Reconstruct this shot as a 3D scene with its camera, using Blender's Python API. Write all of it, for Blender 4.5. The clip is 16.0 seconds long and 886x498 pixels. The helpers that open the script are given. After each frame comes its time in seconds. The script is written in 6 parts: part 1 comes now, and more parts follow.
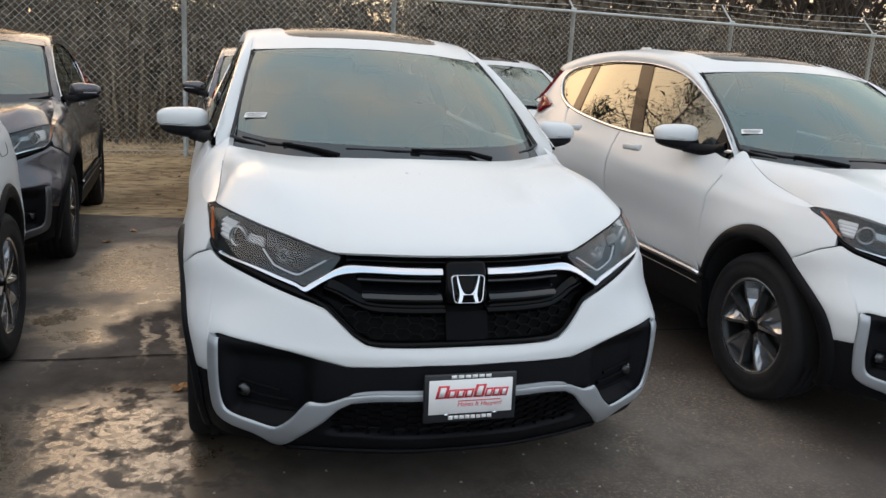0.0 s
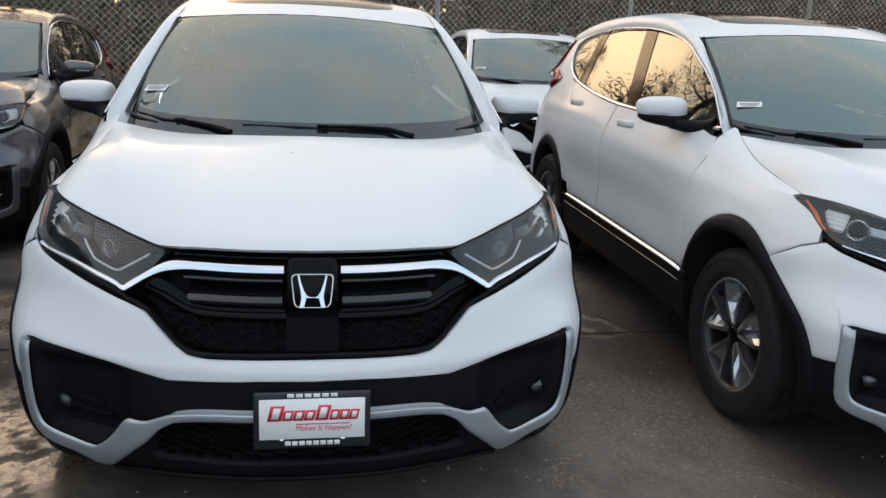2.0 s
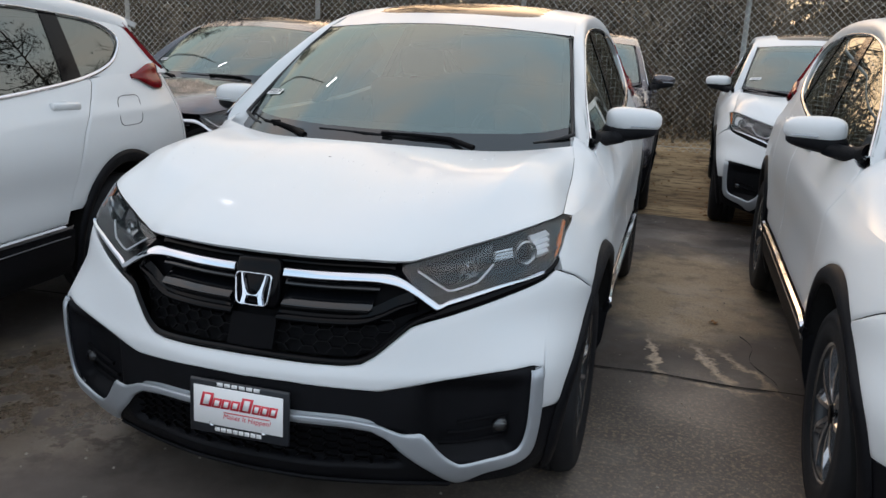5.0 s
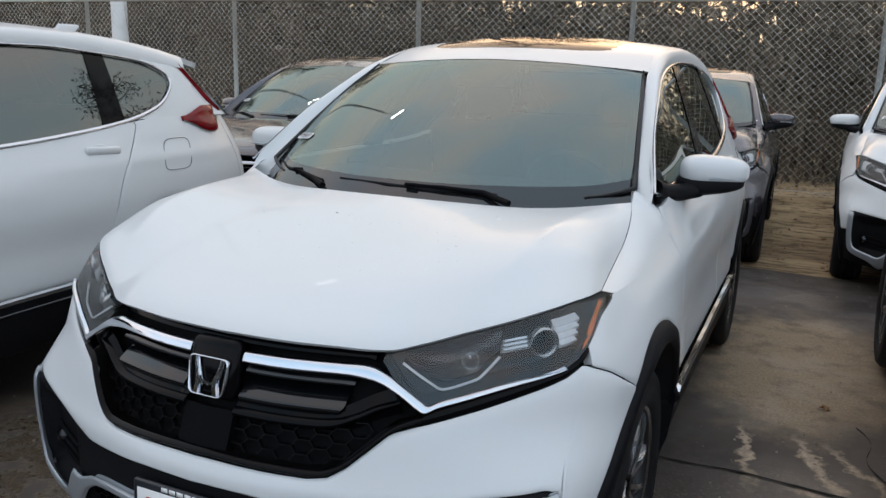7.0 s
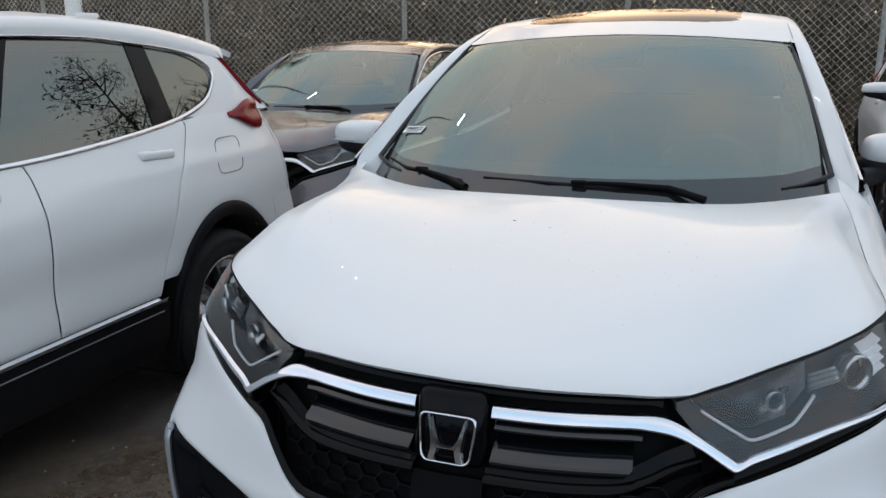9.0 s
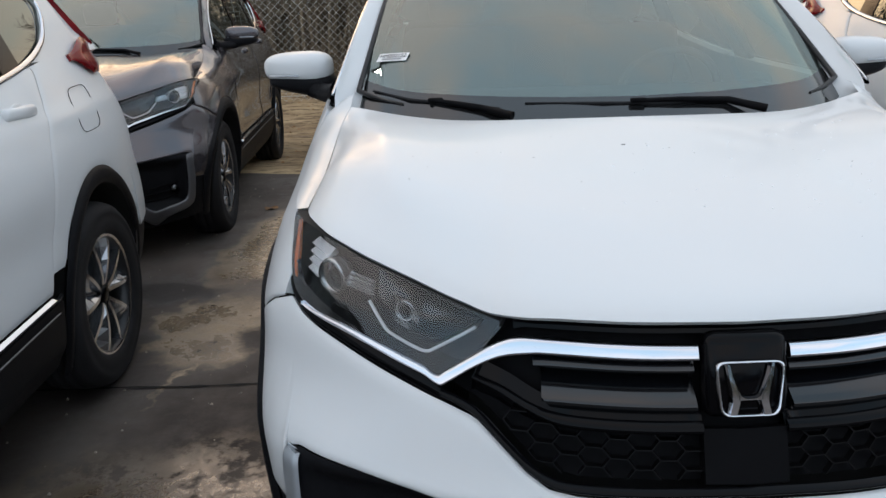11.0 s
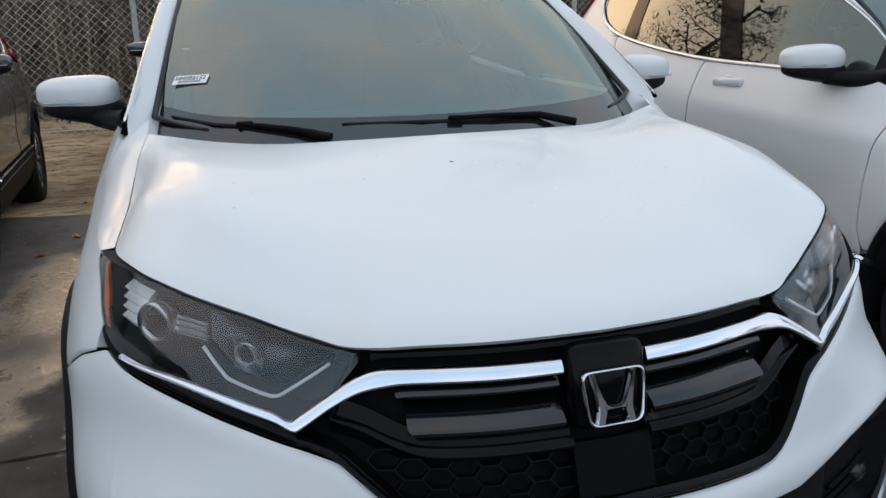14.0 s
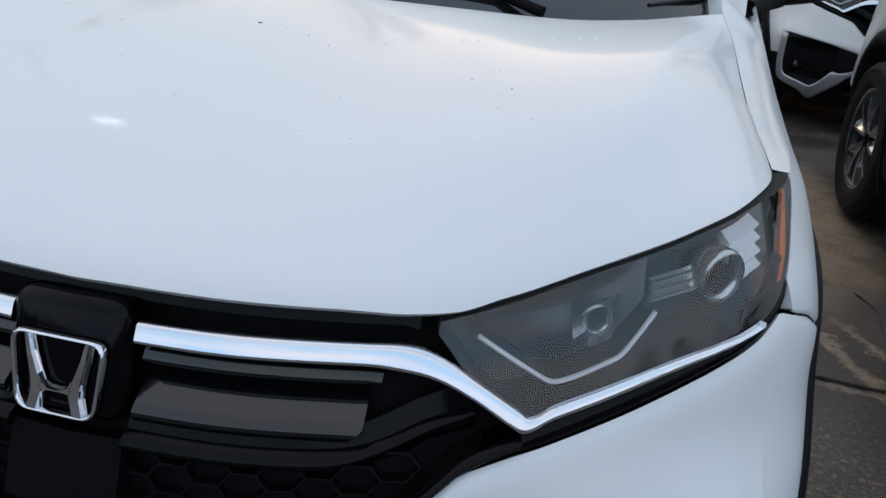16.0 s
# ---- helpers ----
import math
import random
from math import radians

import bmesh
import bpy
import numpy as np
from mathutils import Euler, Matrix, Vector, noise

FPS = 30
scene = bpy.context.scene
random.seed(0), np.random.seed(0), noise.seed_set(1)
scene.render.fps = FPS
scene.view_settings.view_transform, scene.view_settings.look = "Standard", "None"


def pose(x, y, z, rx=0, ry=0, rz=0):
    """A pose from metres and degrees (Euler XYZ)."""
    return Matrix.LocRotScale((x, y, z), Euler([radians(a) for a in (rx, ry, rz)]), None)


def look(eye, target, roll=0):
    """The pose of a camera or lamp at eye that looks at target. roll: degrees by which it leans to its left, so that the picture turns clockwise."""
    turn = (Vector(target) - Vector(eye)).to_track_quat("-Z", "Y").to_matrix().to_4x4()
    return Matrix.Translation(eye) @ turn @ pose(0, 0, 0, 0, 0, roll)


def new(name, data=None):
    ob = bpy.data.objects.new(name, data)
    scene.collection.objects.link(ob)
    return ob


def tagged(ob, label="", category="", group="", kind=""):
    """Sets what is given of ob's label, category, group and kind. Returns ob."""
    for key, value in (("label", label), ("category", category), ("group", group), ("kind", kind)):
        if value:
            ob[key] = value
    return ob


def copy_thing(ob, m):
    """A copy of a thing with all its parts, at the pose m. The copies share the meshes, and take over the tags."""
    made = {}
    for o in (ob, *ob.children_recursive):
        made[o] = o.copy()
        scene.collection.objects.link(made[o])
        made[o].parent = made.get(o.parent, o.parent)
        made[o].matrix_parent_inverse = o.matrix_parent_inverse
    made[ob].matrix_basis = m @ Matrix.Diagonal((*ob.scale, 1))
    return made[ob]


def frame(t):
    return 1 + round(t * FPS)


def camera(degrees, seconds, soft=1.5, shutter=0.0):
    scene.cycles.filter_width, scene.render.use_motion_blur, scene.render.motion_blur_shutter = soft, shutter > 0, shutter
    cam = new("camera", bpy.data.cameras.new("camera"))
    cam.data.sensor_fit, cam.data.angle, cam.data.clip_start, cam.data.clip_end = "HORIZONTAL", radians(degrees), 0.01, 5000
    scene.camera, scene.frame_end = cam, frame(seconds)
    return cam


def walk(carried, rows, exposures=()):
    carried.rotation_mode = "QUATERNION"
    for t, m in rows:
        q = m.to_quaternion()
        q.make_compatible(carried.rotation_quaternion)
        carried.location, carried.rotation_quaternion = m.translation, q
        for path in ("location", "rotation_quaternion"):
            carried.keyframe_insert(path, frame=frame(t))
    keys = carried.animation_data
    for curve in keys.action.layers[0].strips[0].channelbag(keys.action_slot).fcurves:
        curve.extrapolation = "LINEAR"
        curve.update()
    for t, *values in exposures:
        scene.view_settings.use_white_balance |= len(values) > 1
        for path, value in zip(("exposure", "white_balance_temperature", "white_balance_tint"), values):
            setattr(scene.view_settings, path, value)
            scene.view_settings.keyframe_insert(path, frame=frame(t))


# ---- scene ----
cam = camera(57.1, 16.0)
PATH = [
    (0, (-0.839, -2.516, 1.532), (-0.286, -0.645, 1.091), 3.3),
    (0.5, (-0.61, -2.473, 1.535), (-0.137, -0.58, 1.095), 4.1),
    (1, (-0.408, -2.433, 1.542), (0.019, -0.536, 1.074), 4.2),
    (1.5, (-0.205, -2.321, 1.516), (0.229, -0.431, 1.025), 4.1),
    (2, (-0.016, -2.22, 1.497), (0.314, -0.31, 1.002), 2.5),
    (2.5, (0.2, -2.245, 1.514), (0.346, -0.306, 1.046), 0.9),
    (3, (0.422, -2.275, 1.547), (0.544, -0.33, 1.096), 2.1),
    (3.5, (0.643, -2.179, 1.536), (0.839, -0.238, 1.098), 3.4),
    (4, (0.849, -2.06, 1.533), (0.999, -0.119, 1.075), 2.6),
    (4.5, (1.021, -2.043, 1.541), (0.864, -0.112, 1.045), 2.1),
    (5, (1.154, -2.037, 1.548), (0.624, -0.178, 1.034), 2.3),
    (5.2, (1.181, -2.015, 1.536), (0.605, -0.167, 1.035), 1.9),
    (7.3, (1.291, -1.392, 1.549), (0.454, 0.371, 1.114), 1.7),
    (7.5, (1.253, -1.366, 1.542), (0.408, 0.389, 1.09), 1.6),
    (8, (0.989, -1.357, 1.541), (0.199, 0.417, 1.061), 2.1),
    (8.5, (0.726, -1.386, 1.544), (0.0, 0.417, 1.074), 1.3),
    (9, (0.517, -1.362, 1.536), (-0.179, 0.452, 1.061), -0.4),
    (9.5, (0.259, -1.314, 1.509), (-0.337, 0.522, 0.985), -1.8),
    (9.7, (0.141, -1.341, 1.511), (-0.316, 0.522, 0.944), -1.8),
    (11.8, (-0.903, -1.131, 1.44), (-0.607, 0.739, 0.798), -1.6),
    (12, (-0.985, -1.105, 1.436), (-0.589, 0.742, 0.781), -1.3),
    (12.5, (-1.124, -1.061, 1.474), (-0.597, 0.768, 0.861), -0.9),
    (13, (-1.091, -1.072, 1.488), (-0.503, 0.768, 0.969), -0.8),
    (13.5, (-0.922, -1.125, 1.477), (-0.383, 0.729, 0.955), -1.7),
    (14, (-0.646, -1.123, 1.439), (-0.082, 0.711, 0.874), -1.1),
    (14.5, (-0.315, -1.008, 1.431), (0.313, 0.797, 0.843), 2.4),
    (15, (0.033, -0.951, 1.423), (0.409, 0.905, 0.78), 2.4),
    (15.5, (0.3, -0.88, 1.368), (0.161, 0.955, 0.583), 4.0),
    (16, (0.577, -0.678, 1.354), (0.213, 1.105, 0.523), 4.8),
]
walk(cam, [(t, look(eye, target, roll)) for t, eye, target, roll in PATH], exposures=[(0, .35, 6460, 18), (3, .28, 6130, 17), (5, .27, 6230, 18), (8, .16, 6190, 18), (12, .29, 6260, 18), (14, .16, 6110, 18), (16, .05, 5900, 18)])

# ---- world and light ----
SUN_TURN, SUN_UP = -15.0, 18.5
world = bpy.data.worlds.new("dusk_sky")
scene.world = world
world.use_nodes = True
wn, wl = world.node_tree.nodes, world.node_tree.links
wn.clear()
sky = wn.new("ShaderNodeTexSky")
sky.sky_type, sky.sun_disc, sky.sun_elevation, sky.sun_rotation = "NISHITA", False, radians(SUN_UP), radians(SUN_TURN)
sky.dust_density, sky.air_density = 2.0, 1.2
coord = wn.new("ShaderNodeTexCoord")
stretch = wn.new("ShaderNodeMapping")
stretch.inputs["Scale"].default_value = (1.6, 1.6, 4.5)
clouds = wn.new("ShaderNodeTexNoise")
clouds.inputs["Scale"].default_value, clouds.inputs["Detail"].default_value, clouds.inputs["Roughness"].default_value = 1.1, 4.0, 0.5
cover = wn.new("ShaderNodeValToRGB")
cover.color_ramp.elements[0].position, cover.color_ramp.elements[1].position = 0.34, 0.70
cover.color_ramp.elements[0].color, cover.color_ramp.elements[1].color = (.93, .93, .93, 1), (1, 1, 1, 1)
rise = wn.new("ShaderNodeSeparateXYZ")
tone = wn.new("ShaderNodeValToRGB")
tone.color_ramp.elements[0].position, tone.color_ramp.elements[1].position = 0.0, 0.75
tone.color_ramp.elements[0].color, tone.color_ramp.elements[1].color = (8.4, 5.8, 3.2, 1), (5.6, 5.9, 6.4, 1)
mid = tone.color_ramp.elements.new(0.3)
mid.color = (6.5, 5.6, 4.5, 1)
tone.color_ramp.elements.new(.55).color = (5.9, 5.9, 5.6, 1)
cool = wn.new("ShaderNodeValToRGB")
cool.color_ramp.elements[0].position, cool.color_ramp.elements[1].position = 0.0, 0.75
cool.color_ramp.elements[0].color, cool.color_ramp.elements[1].color = (5.7, 6.8, 7.9, 1), (5.4, 6.1, 6.75, 1)
for rise_at, colour in ((.2, (6.3, 7.3, 8.3, 1)), (.45, (6.0, 6.9, 7.7, 1))):
    cool.color_ramp.elements.new(rise_at).color = colour
toward = wn.new("ShaderNodeVectorMath")
toward.operation = "DOT_PRODUCT"
toward.inputs[1].default_value = (math.sin(radians(SUN_TURN)), math.cos(radians(SUN_TURN)), 0)
spread = wn.new("ShaderNodeMapRange")
spread.inputs["From Min"].default_value, spread.inputs["From Max"].default_value = -.3, .75
glow = wn.new("ShaderNodeMix")
glow.data_type = "RGBA"
wl.new(coord.outputs["Generated"], toward.inputs[0])
wl.new(toward.outputs["Value"], spread.inputs["Value"])
wl.new(spread.outputs["Result"], glow.inputs["Factor"])
wl.new(rise.outputs["Z"], cool.inputs["Fac"])
wl.new(cool.outputs["Color"], glow.inputs["A"])
wl.new(tone.outputs["Color"], glow.inputs["B"])
blend = wn.new("ShaderNodeMix")
blend.data_type = "RGBA"
ground_bg = wn.new("ShaderNodeBackground")
ground_bg.inputs["Strength"].default_value = 0.15
wout = wn.new("ShaderNodeOutputWorld")
wl.new(coord.outputs["Generated"], stretch.inputs["Vector"])
wl.new(stretch.outputs["Vector"], clouds.inputs["Vector"])
wl.new(clouds.outputs["Fac"], cover.inputs["Fac"])
wl.new(coord.outputs["Generated"], rise.inputs["Vector"])
wl.new(rise.outputs["Z"], tone.inputs["Fac"])
wl.new(cover.outputs["Color"], blend.inputs["Factor"])
wl.new(sky.outputs["Color"], blend.inputs["A"])
tint = wn.new("ShaderNodeTexNoise")
tint.inputs["Scale"].default_value, tint.inputs["Detail"].default_value = 1.15, 4.0
lit = wn.new("ShaderNodeValToRGB")
lit.color_ramp.elements[0].position, lit.color_ramp.elements[1].position = 0.40, 0.61
lit.color_ramp.elements[0].color, lit.color_ramp.elements[1].color = (.76, .93, .96, 1), (1.20, 1.05, .90, 1)
shade = wn.new("ShaderNodeMix")
shade.data_type, shade.blend_type = "RGBA", "MULTIPLY"
shade.inputs["Factor"].default_value = 1.0
wl.new(stretch.outputs["Vector"], tint.inputs["Vector"])
wl.new(tint.outputs["Fac"], lit.inputs["Fac"])
wl.new(glow.outputs["Result"], shade.inputs["A"])
wl.new(lit.outputs["Color"], shade.inputs["B"])
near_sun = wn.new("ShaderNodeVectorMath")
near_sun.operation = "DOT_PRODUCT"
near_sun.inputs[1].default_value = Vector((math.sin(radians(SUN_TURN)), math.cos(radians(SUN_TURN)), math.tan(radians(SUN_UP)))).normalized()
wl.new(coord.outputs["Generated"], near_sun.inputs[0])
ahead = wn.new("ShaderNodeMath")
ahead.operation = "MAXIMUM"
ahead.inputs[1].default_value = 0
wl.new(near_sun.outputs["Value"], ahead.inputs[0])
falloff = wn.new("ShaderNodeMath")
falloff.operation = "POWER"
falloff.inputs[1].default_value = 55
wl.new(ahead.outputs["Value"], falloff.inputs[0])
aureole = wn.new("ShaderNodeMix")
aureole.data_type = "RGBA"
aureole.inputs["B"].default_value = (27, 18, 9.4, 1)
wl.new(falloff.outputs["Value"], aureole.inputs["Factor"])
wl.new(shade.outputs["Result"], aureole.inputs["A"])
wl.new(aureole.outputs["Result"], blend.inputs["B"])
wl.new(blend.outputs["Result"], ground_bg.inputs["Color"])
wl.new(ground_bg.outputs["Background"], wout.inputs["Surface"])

sun_data = bpy.data.lights.new("sun", "SUN")
sun_data.energy, sun_data.angle, sun_data.color = 0.4, radians(175), (1.0, 0.86, 0.7)
sun = new("sun", sun_data)
sun.rotation_euler = Vector((math.sin(radians(SUN_TURN)), math.cos(radians(SUN_TURN)), math.tan(radians(SUN_UP)))).to_track_quat("Z", "Y").to_euler()


# ---- materials ----
def shader(name, color, rough=0.5, metal=0.0, coat=0.0, vary=0.0, vary_scale=3.0, grain=0.0, grain_scale=200.0, bump=0.0, bump_scale=300.0, specular=0.5, per_object=0.0):
    """A surface: base colour with broad and fine variation, fine relief and its gloss."""
    m = bpy.data.materials.new(name)
    m.use_nodes = True
    n, l = m.node_tree.nodes, m.node_tree.links
    b = n["Principled BSDF"]
    b.inputs["Base Color"].default_value = (*color, 1)
    b.inputs["Roughness"].default_value, b.inputs["Metallic"].default_value = rough, metal
    b.inputs["Coat Weight"].default_value, b.inputs["Coat Roughness"].default_value = coat, 0.03
    b.inputs["Specular IOR Level"].default_value = specular
    at = n.new("ShaderNodeTexCoord")
    last = None
    for amount, scale, detail in ((vary, vary_scale, 4.0), (grain, grain_scale, 2.0)):
        if amount:
            t = n.new("ShaderNodeTexNoise")
            t.inputs["Scale"].default_value, t.inputs["Detail"].default_value = scale, detail
            l.new(at.outputs["Object"], t.inputs["Vector"])
            r = n.new("ShaderNodeMapRange")
            r.inputs["From Min"].default_value, r.inputs["From Max"].default_value = 0.3, 0.7
            r.inputs["To Min"].default_value, r.inputs["To Max"].default_value = 1 - amount, 1 + amount
            l.new(t.outputs["Fac"], r.inputs["Value"])
            s = n.new("ShaderNodeVectorMath")
            s.operation = "SCALE"
            if last is None:
                s.inputs[0].default_value = color
            else:
                l.new(last, s.inputs[0])
            l.new(r.outputs["Result"], s.inputs["Scale"])
            last = s.outputs["Vector"]
    if per_object:
        info = n.new("ShaderNodeObjectInfo")
        r = n.new("ShaderNodeMapRange")
        r.inputs["To Min"].default_value, r.inputs["To Max"].default_value = 1 - per_object, 1 + per_object
        l.new(info.outputs["Random"], r.inputs["Value"])
        s = n.new("ShaderNodeVectorMath")
        s.operation = "SCALE"
        if last is None:
            s.inputs[0].default_value = color
        else:
            l.new(last, s.inputs[0])
        l.new(r.outputs["Result"], s.inputs["Scale"])
        last = s.outputs["Vector"]
    if last is not None:
        l.new(last, b.inputs["Base Color"])
    if bump:
        t = n.new("ShaderNodeTexNoise")
        t.inputs["Scale"].default_value, t.inputs["Detail"].default_value = bump_scale, 3.0
        l.new(at.outputs["Object"], t.inputs["Vector"])
        u = n.new("ShaderNodeBump")
        u.inputs["Strength"].default_value, u.inputs["Distance"].default_value = bump, 0.002
        l.new(t.outputs["Fac"], u.inputs["Height"])
        l.new(u.outputs["Normal"], b.inputs["Normal"])
    return m


def glazing(name, tint, ior, rough=0.0):
    """Thin glass: a tinted clear pane whose gloss follows Fresnel."""
    m = bpy.data.materials.new(name)
    m.use_nodes = True
    n, l = m.node_tree.nodes, m.node_tree.links
    n.clear()
    clear, gloss, mix, fres, out = (n.new("ShaderNode" + k) for k in ("BsdfTransparent", "BsdfGlossy", "MixShader", "Fresnel", "OutputMaterial"))
    clear.inputs["Color"].default_value = (*tint, 1)
    gloss.inputs["Roughness"].default_value = rough
    gloss.inputs["Color"].default_value = (.93, 1, .97, 1)
    fres.inputs["IOR"].default_value = ior
    l.new(fres.outputs["Fac"], mix.inputs["Fac"])
    l.new(clear.outputs["BSDF"], mix.inputs[1])
    l.new(gloss.outputs["BSDF"], mix.inputs[2])
    l.new(mix.outputs["Shader"], out.inputs["Surface"])
    return m


PAINT_WHITE = shader("white_paint", (.632, .650, .658), .5, coat=.5, vary=.015, vary_scale=1.5)
PAINT_WHITE.node_tree.nodes["Principled BSDF"].inputs["Coat Roughness"].default_value = .06
PAINT_DARK = shader("dark_metallic_paint", (.078, .072, .080), .25, metal=.6, coat=.9, grain=.25, grain_scale=1500)
PAINT_DARK.node_tree.nodes["Principled BSDF"].inputs["Coat Roughness"].default_value = .04
GLOSS_BLACK = shader("gloss_black_plastic", (.0022, .0022, .0028), .06, specular=.11)
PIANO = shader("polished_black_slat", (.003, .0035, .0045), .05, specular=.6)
LATTICE = shader("black_lattice_plastic", (.0032, .0032, .0036), .32, specular=.10)
BLACK = shader("black_moulded_plastic", (.0038, .0038, .0046), .6, vary=.25, vary_scale=6, bump=.25, bump_scale=900, specular=.06)
CLAD = shader("textured_black_cladding", (.0068, .007, .0085), .5, vary=.2, vary_scale=5, bump=.3, bump_scale=700, specular=.10)
UNDER = shader("underbody_black", (.0045, .0045, .0045), .9, vary=.3, vary_scale=5)
CHROME = shader("chrome", (.64, .66, .70), .05, metal=1.0, vary=.03, vary_scale=10)
SATIN = shader("satin_silver_plastic", (.42, .45, .48), .38, metal=.55, vary=.04, vary_scale=8)
SATIN_DARK = shader("satin_grey_plastic", (.12, .122, .13), .36, metal=.5, vary=.06, vary_scale=8)
GLASS = glazing("windscreen_glass", (.34, .41, .38), 2.4)
GLASS.node_tree.nodes["Glossy BSDF"].inputs["Color"].default_value = (.88, 1, .94, 1)
GLASS_SIDE = glazing("side_glass", (.20, .24, .23), 2.1)
GLASS_DARK = glazing("privacy_glass", (.035, .04, .04), 2.15)
LENS = glazing("lamp_lens", (.95, .96, .97), 1.6)
LENS.node_tree.nodes["Glossy BSDF"].inputs["Color"].default_value = (1, 1, 1, 1)
FRIT_GLASS = shader("frit_under_glass", (.010, .0105, .011), .07, specular=.75)
FRIT = shader("black_frit", (.009, .009, .010), .4, specular=.3)
RUBBER = shader("tyre_rubber", (.013, .013, .0145), .75, vary=.3, vary_scale=8, bump=.3, bump_scale=400, specular=.25)
RIM_DARK = shader("rim_dark_paint", (.38, .40, .43), .22, metal=.9, coat=.5)
RIM_CUT = shader("machined_alloy", (.78, .79, .82), .24, metal=1.0, grain=.06, grain_scale=600)
REFLECT = shader("lamp_reflector", (.42, .43, .43), .2, metal=.9, vary=.15, vary_scale=12)
HOUSING = shader("lamp_housing", (.014, .0148, .0165), .3, specular=.25, metal=.4, vary=.2, vary_scale=15)
DRL = shader("lamp_light_guide", (.93, .94, .95), .12)
AMBER = shader("amber_reflector", (.75, .17, .02), .25, coat=.6, grain=.15, grain_scale=400)
RED = shader("red_lens", (.16, .003, .006), .12, specular=.3, vary=.2, vary_scale=20)
CABIN = shader("cabin_grey", (.20, .195, .185), .8, vary=.15, vary_scale=6, bump=.2)
SEAT = shader("seat_cloth", (.20, .19, .18), .9, grain=.2, grain_scale=300, bump=.4)
WHITE_CARD = shader("white_card", (.78, .78, .77), .5)
RED_INK = shader("red_ink", (.62, .03, .05), .45)
BLACK_INK = shader("black_ink", (.02, .02, .02), .5)
GREY_INK = shader("grey_ink", (.35, .35, .36), .5)
PLATE_FRAME = shader("plate_frame_black", (.012, .014, .018), .35)
RIM_BARREL = shader("rim_barrel", (.02, .021, .023), .35, metal=.3)
BOWL = shader("lamp_bowl", (.055, .057, .061), .26, metal=.7, vary=.2, vary_scale=25)
DISC = shader("brake_disc", (.10, .095, .09), .4, metal=.8, vary=.3, vary_scale=20)
DROP = shader("water_bead", (.82, .84, .86), .12, specular=.6)
STEEL = shader("galvanised_steel", (.46, .48, .47), .5, metal=.3, vary=.15, vary_scale=4, grain=.06, grain_scale=25)
POLE = shader("pale_galvanised_pole", (.62, .62, .61), .55, metal=.2, vary=.15, vary_scale=3)
WIRE = shader("galvanised_wire", (.64, .63, .59), .5, metal=.2, vary=.2, vary_scale=2)
BARK = shader("bark", (.085, .062, .045), .9, vary=.35, vary_scale=3, grain=.3, grain_scale=30, bump=.8, bump_scale=40)
BRUSH = shader("dry_brush", (.125, .098, .066), .9, vary=.5, vary_scale=.6, grain=.3, grain_scale=9)
NEEDLES = shader("pine_needles", (.022, .030, .016), .8, vary=.4, vary_scale=1.2, grain=.3, grain_scale=12)
LEAF = shader("fallen_leaf", (.32, .17, .07), .8, vary=.3, vary_scale=30, per_object=.35)


def mesh_of(verts, faces, smooth=True):
    me = bpy.data.meshes.new("mesh")
    me.from_pydata([tuple(map(float, v)) for v in verts], [], [tuple(map(int, f)) for f in faces])
    me.polygons.foreach_set("use_smooth", [smooth] * len(me.polygons))
    me.update()
    return me


def part(name, data, material, parent, label=""):
    """One mesh (bmesh, mesh, or verts and faces) under a thing or a part."""
    if isinstance(data, bmesh.types.BMesh):
        me = bpy.data.meshes.new(name)
        for f in data.faces:
            f.smooth = True
        data.to_mesh(me)
        data.free()
    elif isinstance(data, tuple):
        me = mesh_of(*data)
    else:
        me = data
    me.name = name
    me.materials.append(material)
    ob = new(name, me)
    ob.parent = parent
    return tagged(ob, label) if label else ob


MIDDLE = np.array((0, 2.2, .55))


def sheet(P, us, vs, thick=.02, mirror=False, middle=MIDDLE):
    """A bent panel P(u, v) with turned-in edges."""
    U, V = np.meshgrid(np.asarray(us, float), np.asarray(vs, float), indexing="ij")
    p = P(U, V)
    if mirror:
        p = p * np.array((-1, 1, 1))
    n, m = U.shape
    nor = np.cross(np.gradient(p, axis=0), np.gradient(p, axis=1))
    nor /= np.linalg.norm(nor, axis=-1, keepdims=True) + 1e-12
    c = np.array((middle[0], middle[1], middle[2]))
    flip = np.sum(nor * (p - c)) < 0
    if flip:
        nor = -nor
    verts = list(p.reshape(-1, 3))
    idx = np.arange(n * m).reshape(n, m)
    faces = [(idx[i, j], idx[i + 1, j], idx[i + 1, j + 1], idx[i, j + 1]) for i in range(n - 1) for j in range(m - 1)]
    if flip:
        faces = [f[::-1] for f in faces]
    if thick:
        ring = [(i, 0) for i in range(n)] + [(n - 1, j) for j in range(1, m)] + [(i, m - 1) for i in range(n - 2, -1, -1)] + [(0, j) for j in range(m - 2, 0, -1)]
        k = len(verts)
        verts += [p[a] for a in ring] + [p[a] - nor[a] * thick for a in ring]
        r = len(ring)
        for a in range(r):
            b = (a + 1) % r
            q = (k + a, k + r + a, k + r + b, k + b)
            faces.append(q[::-1] if flip else q)
    return verts, faces


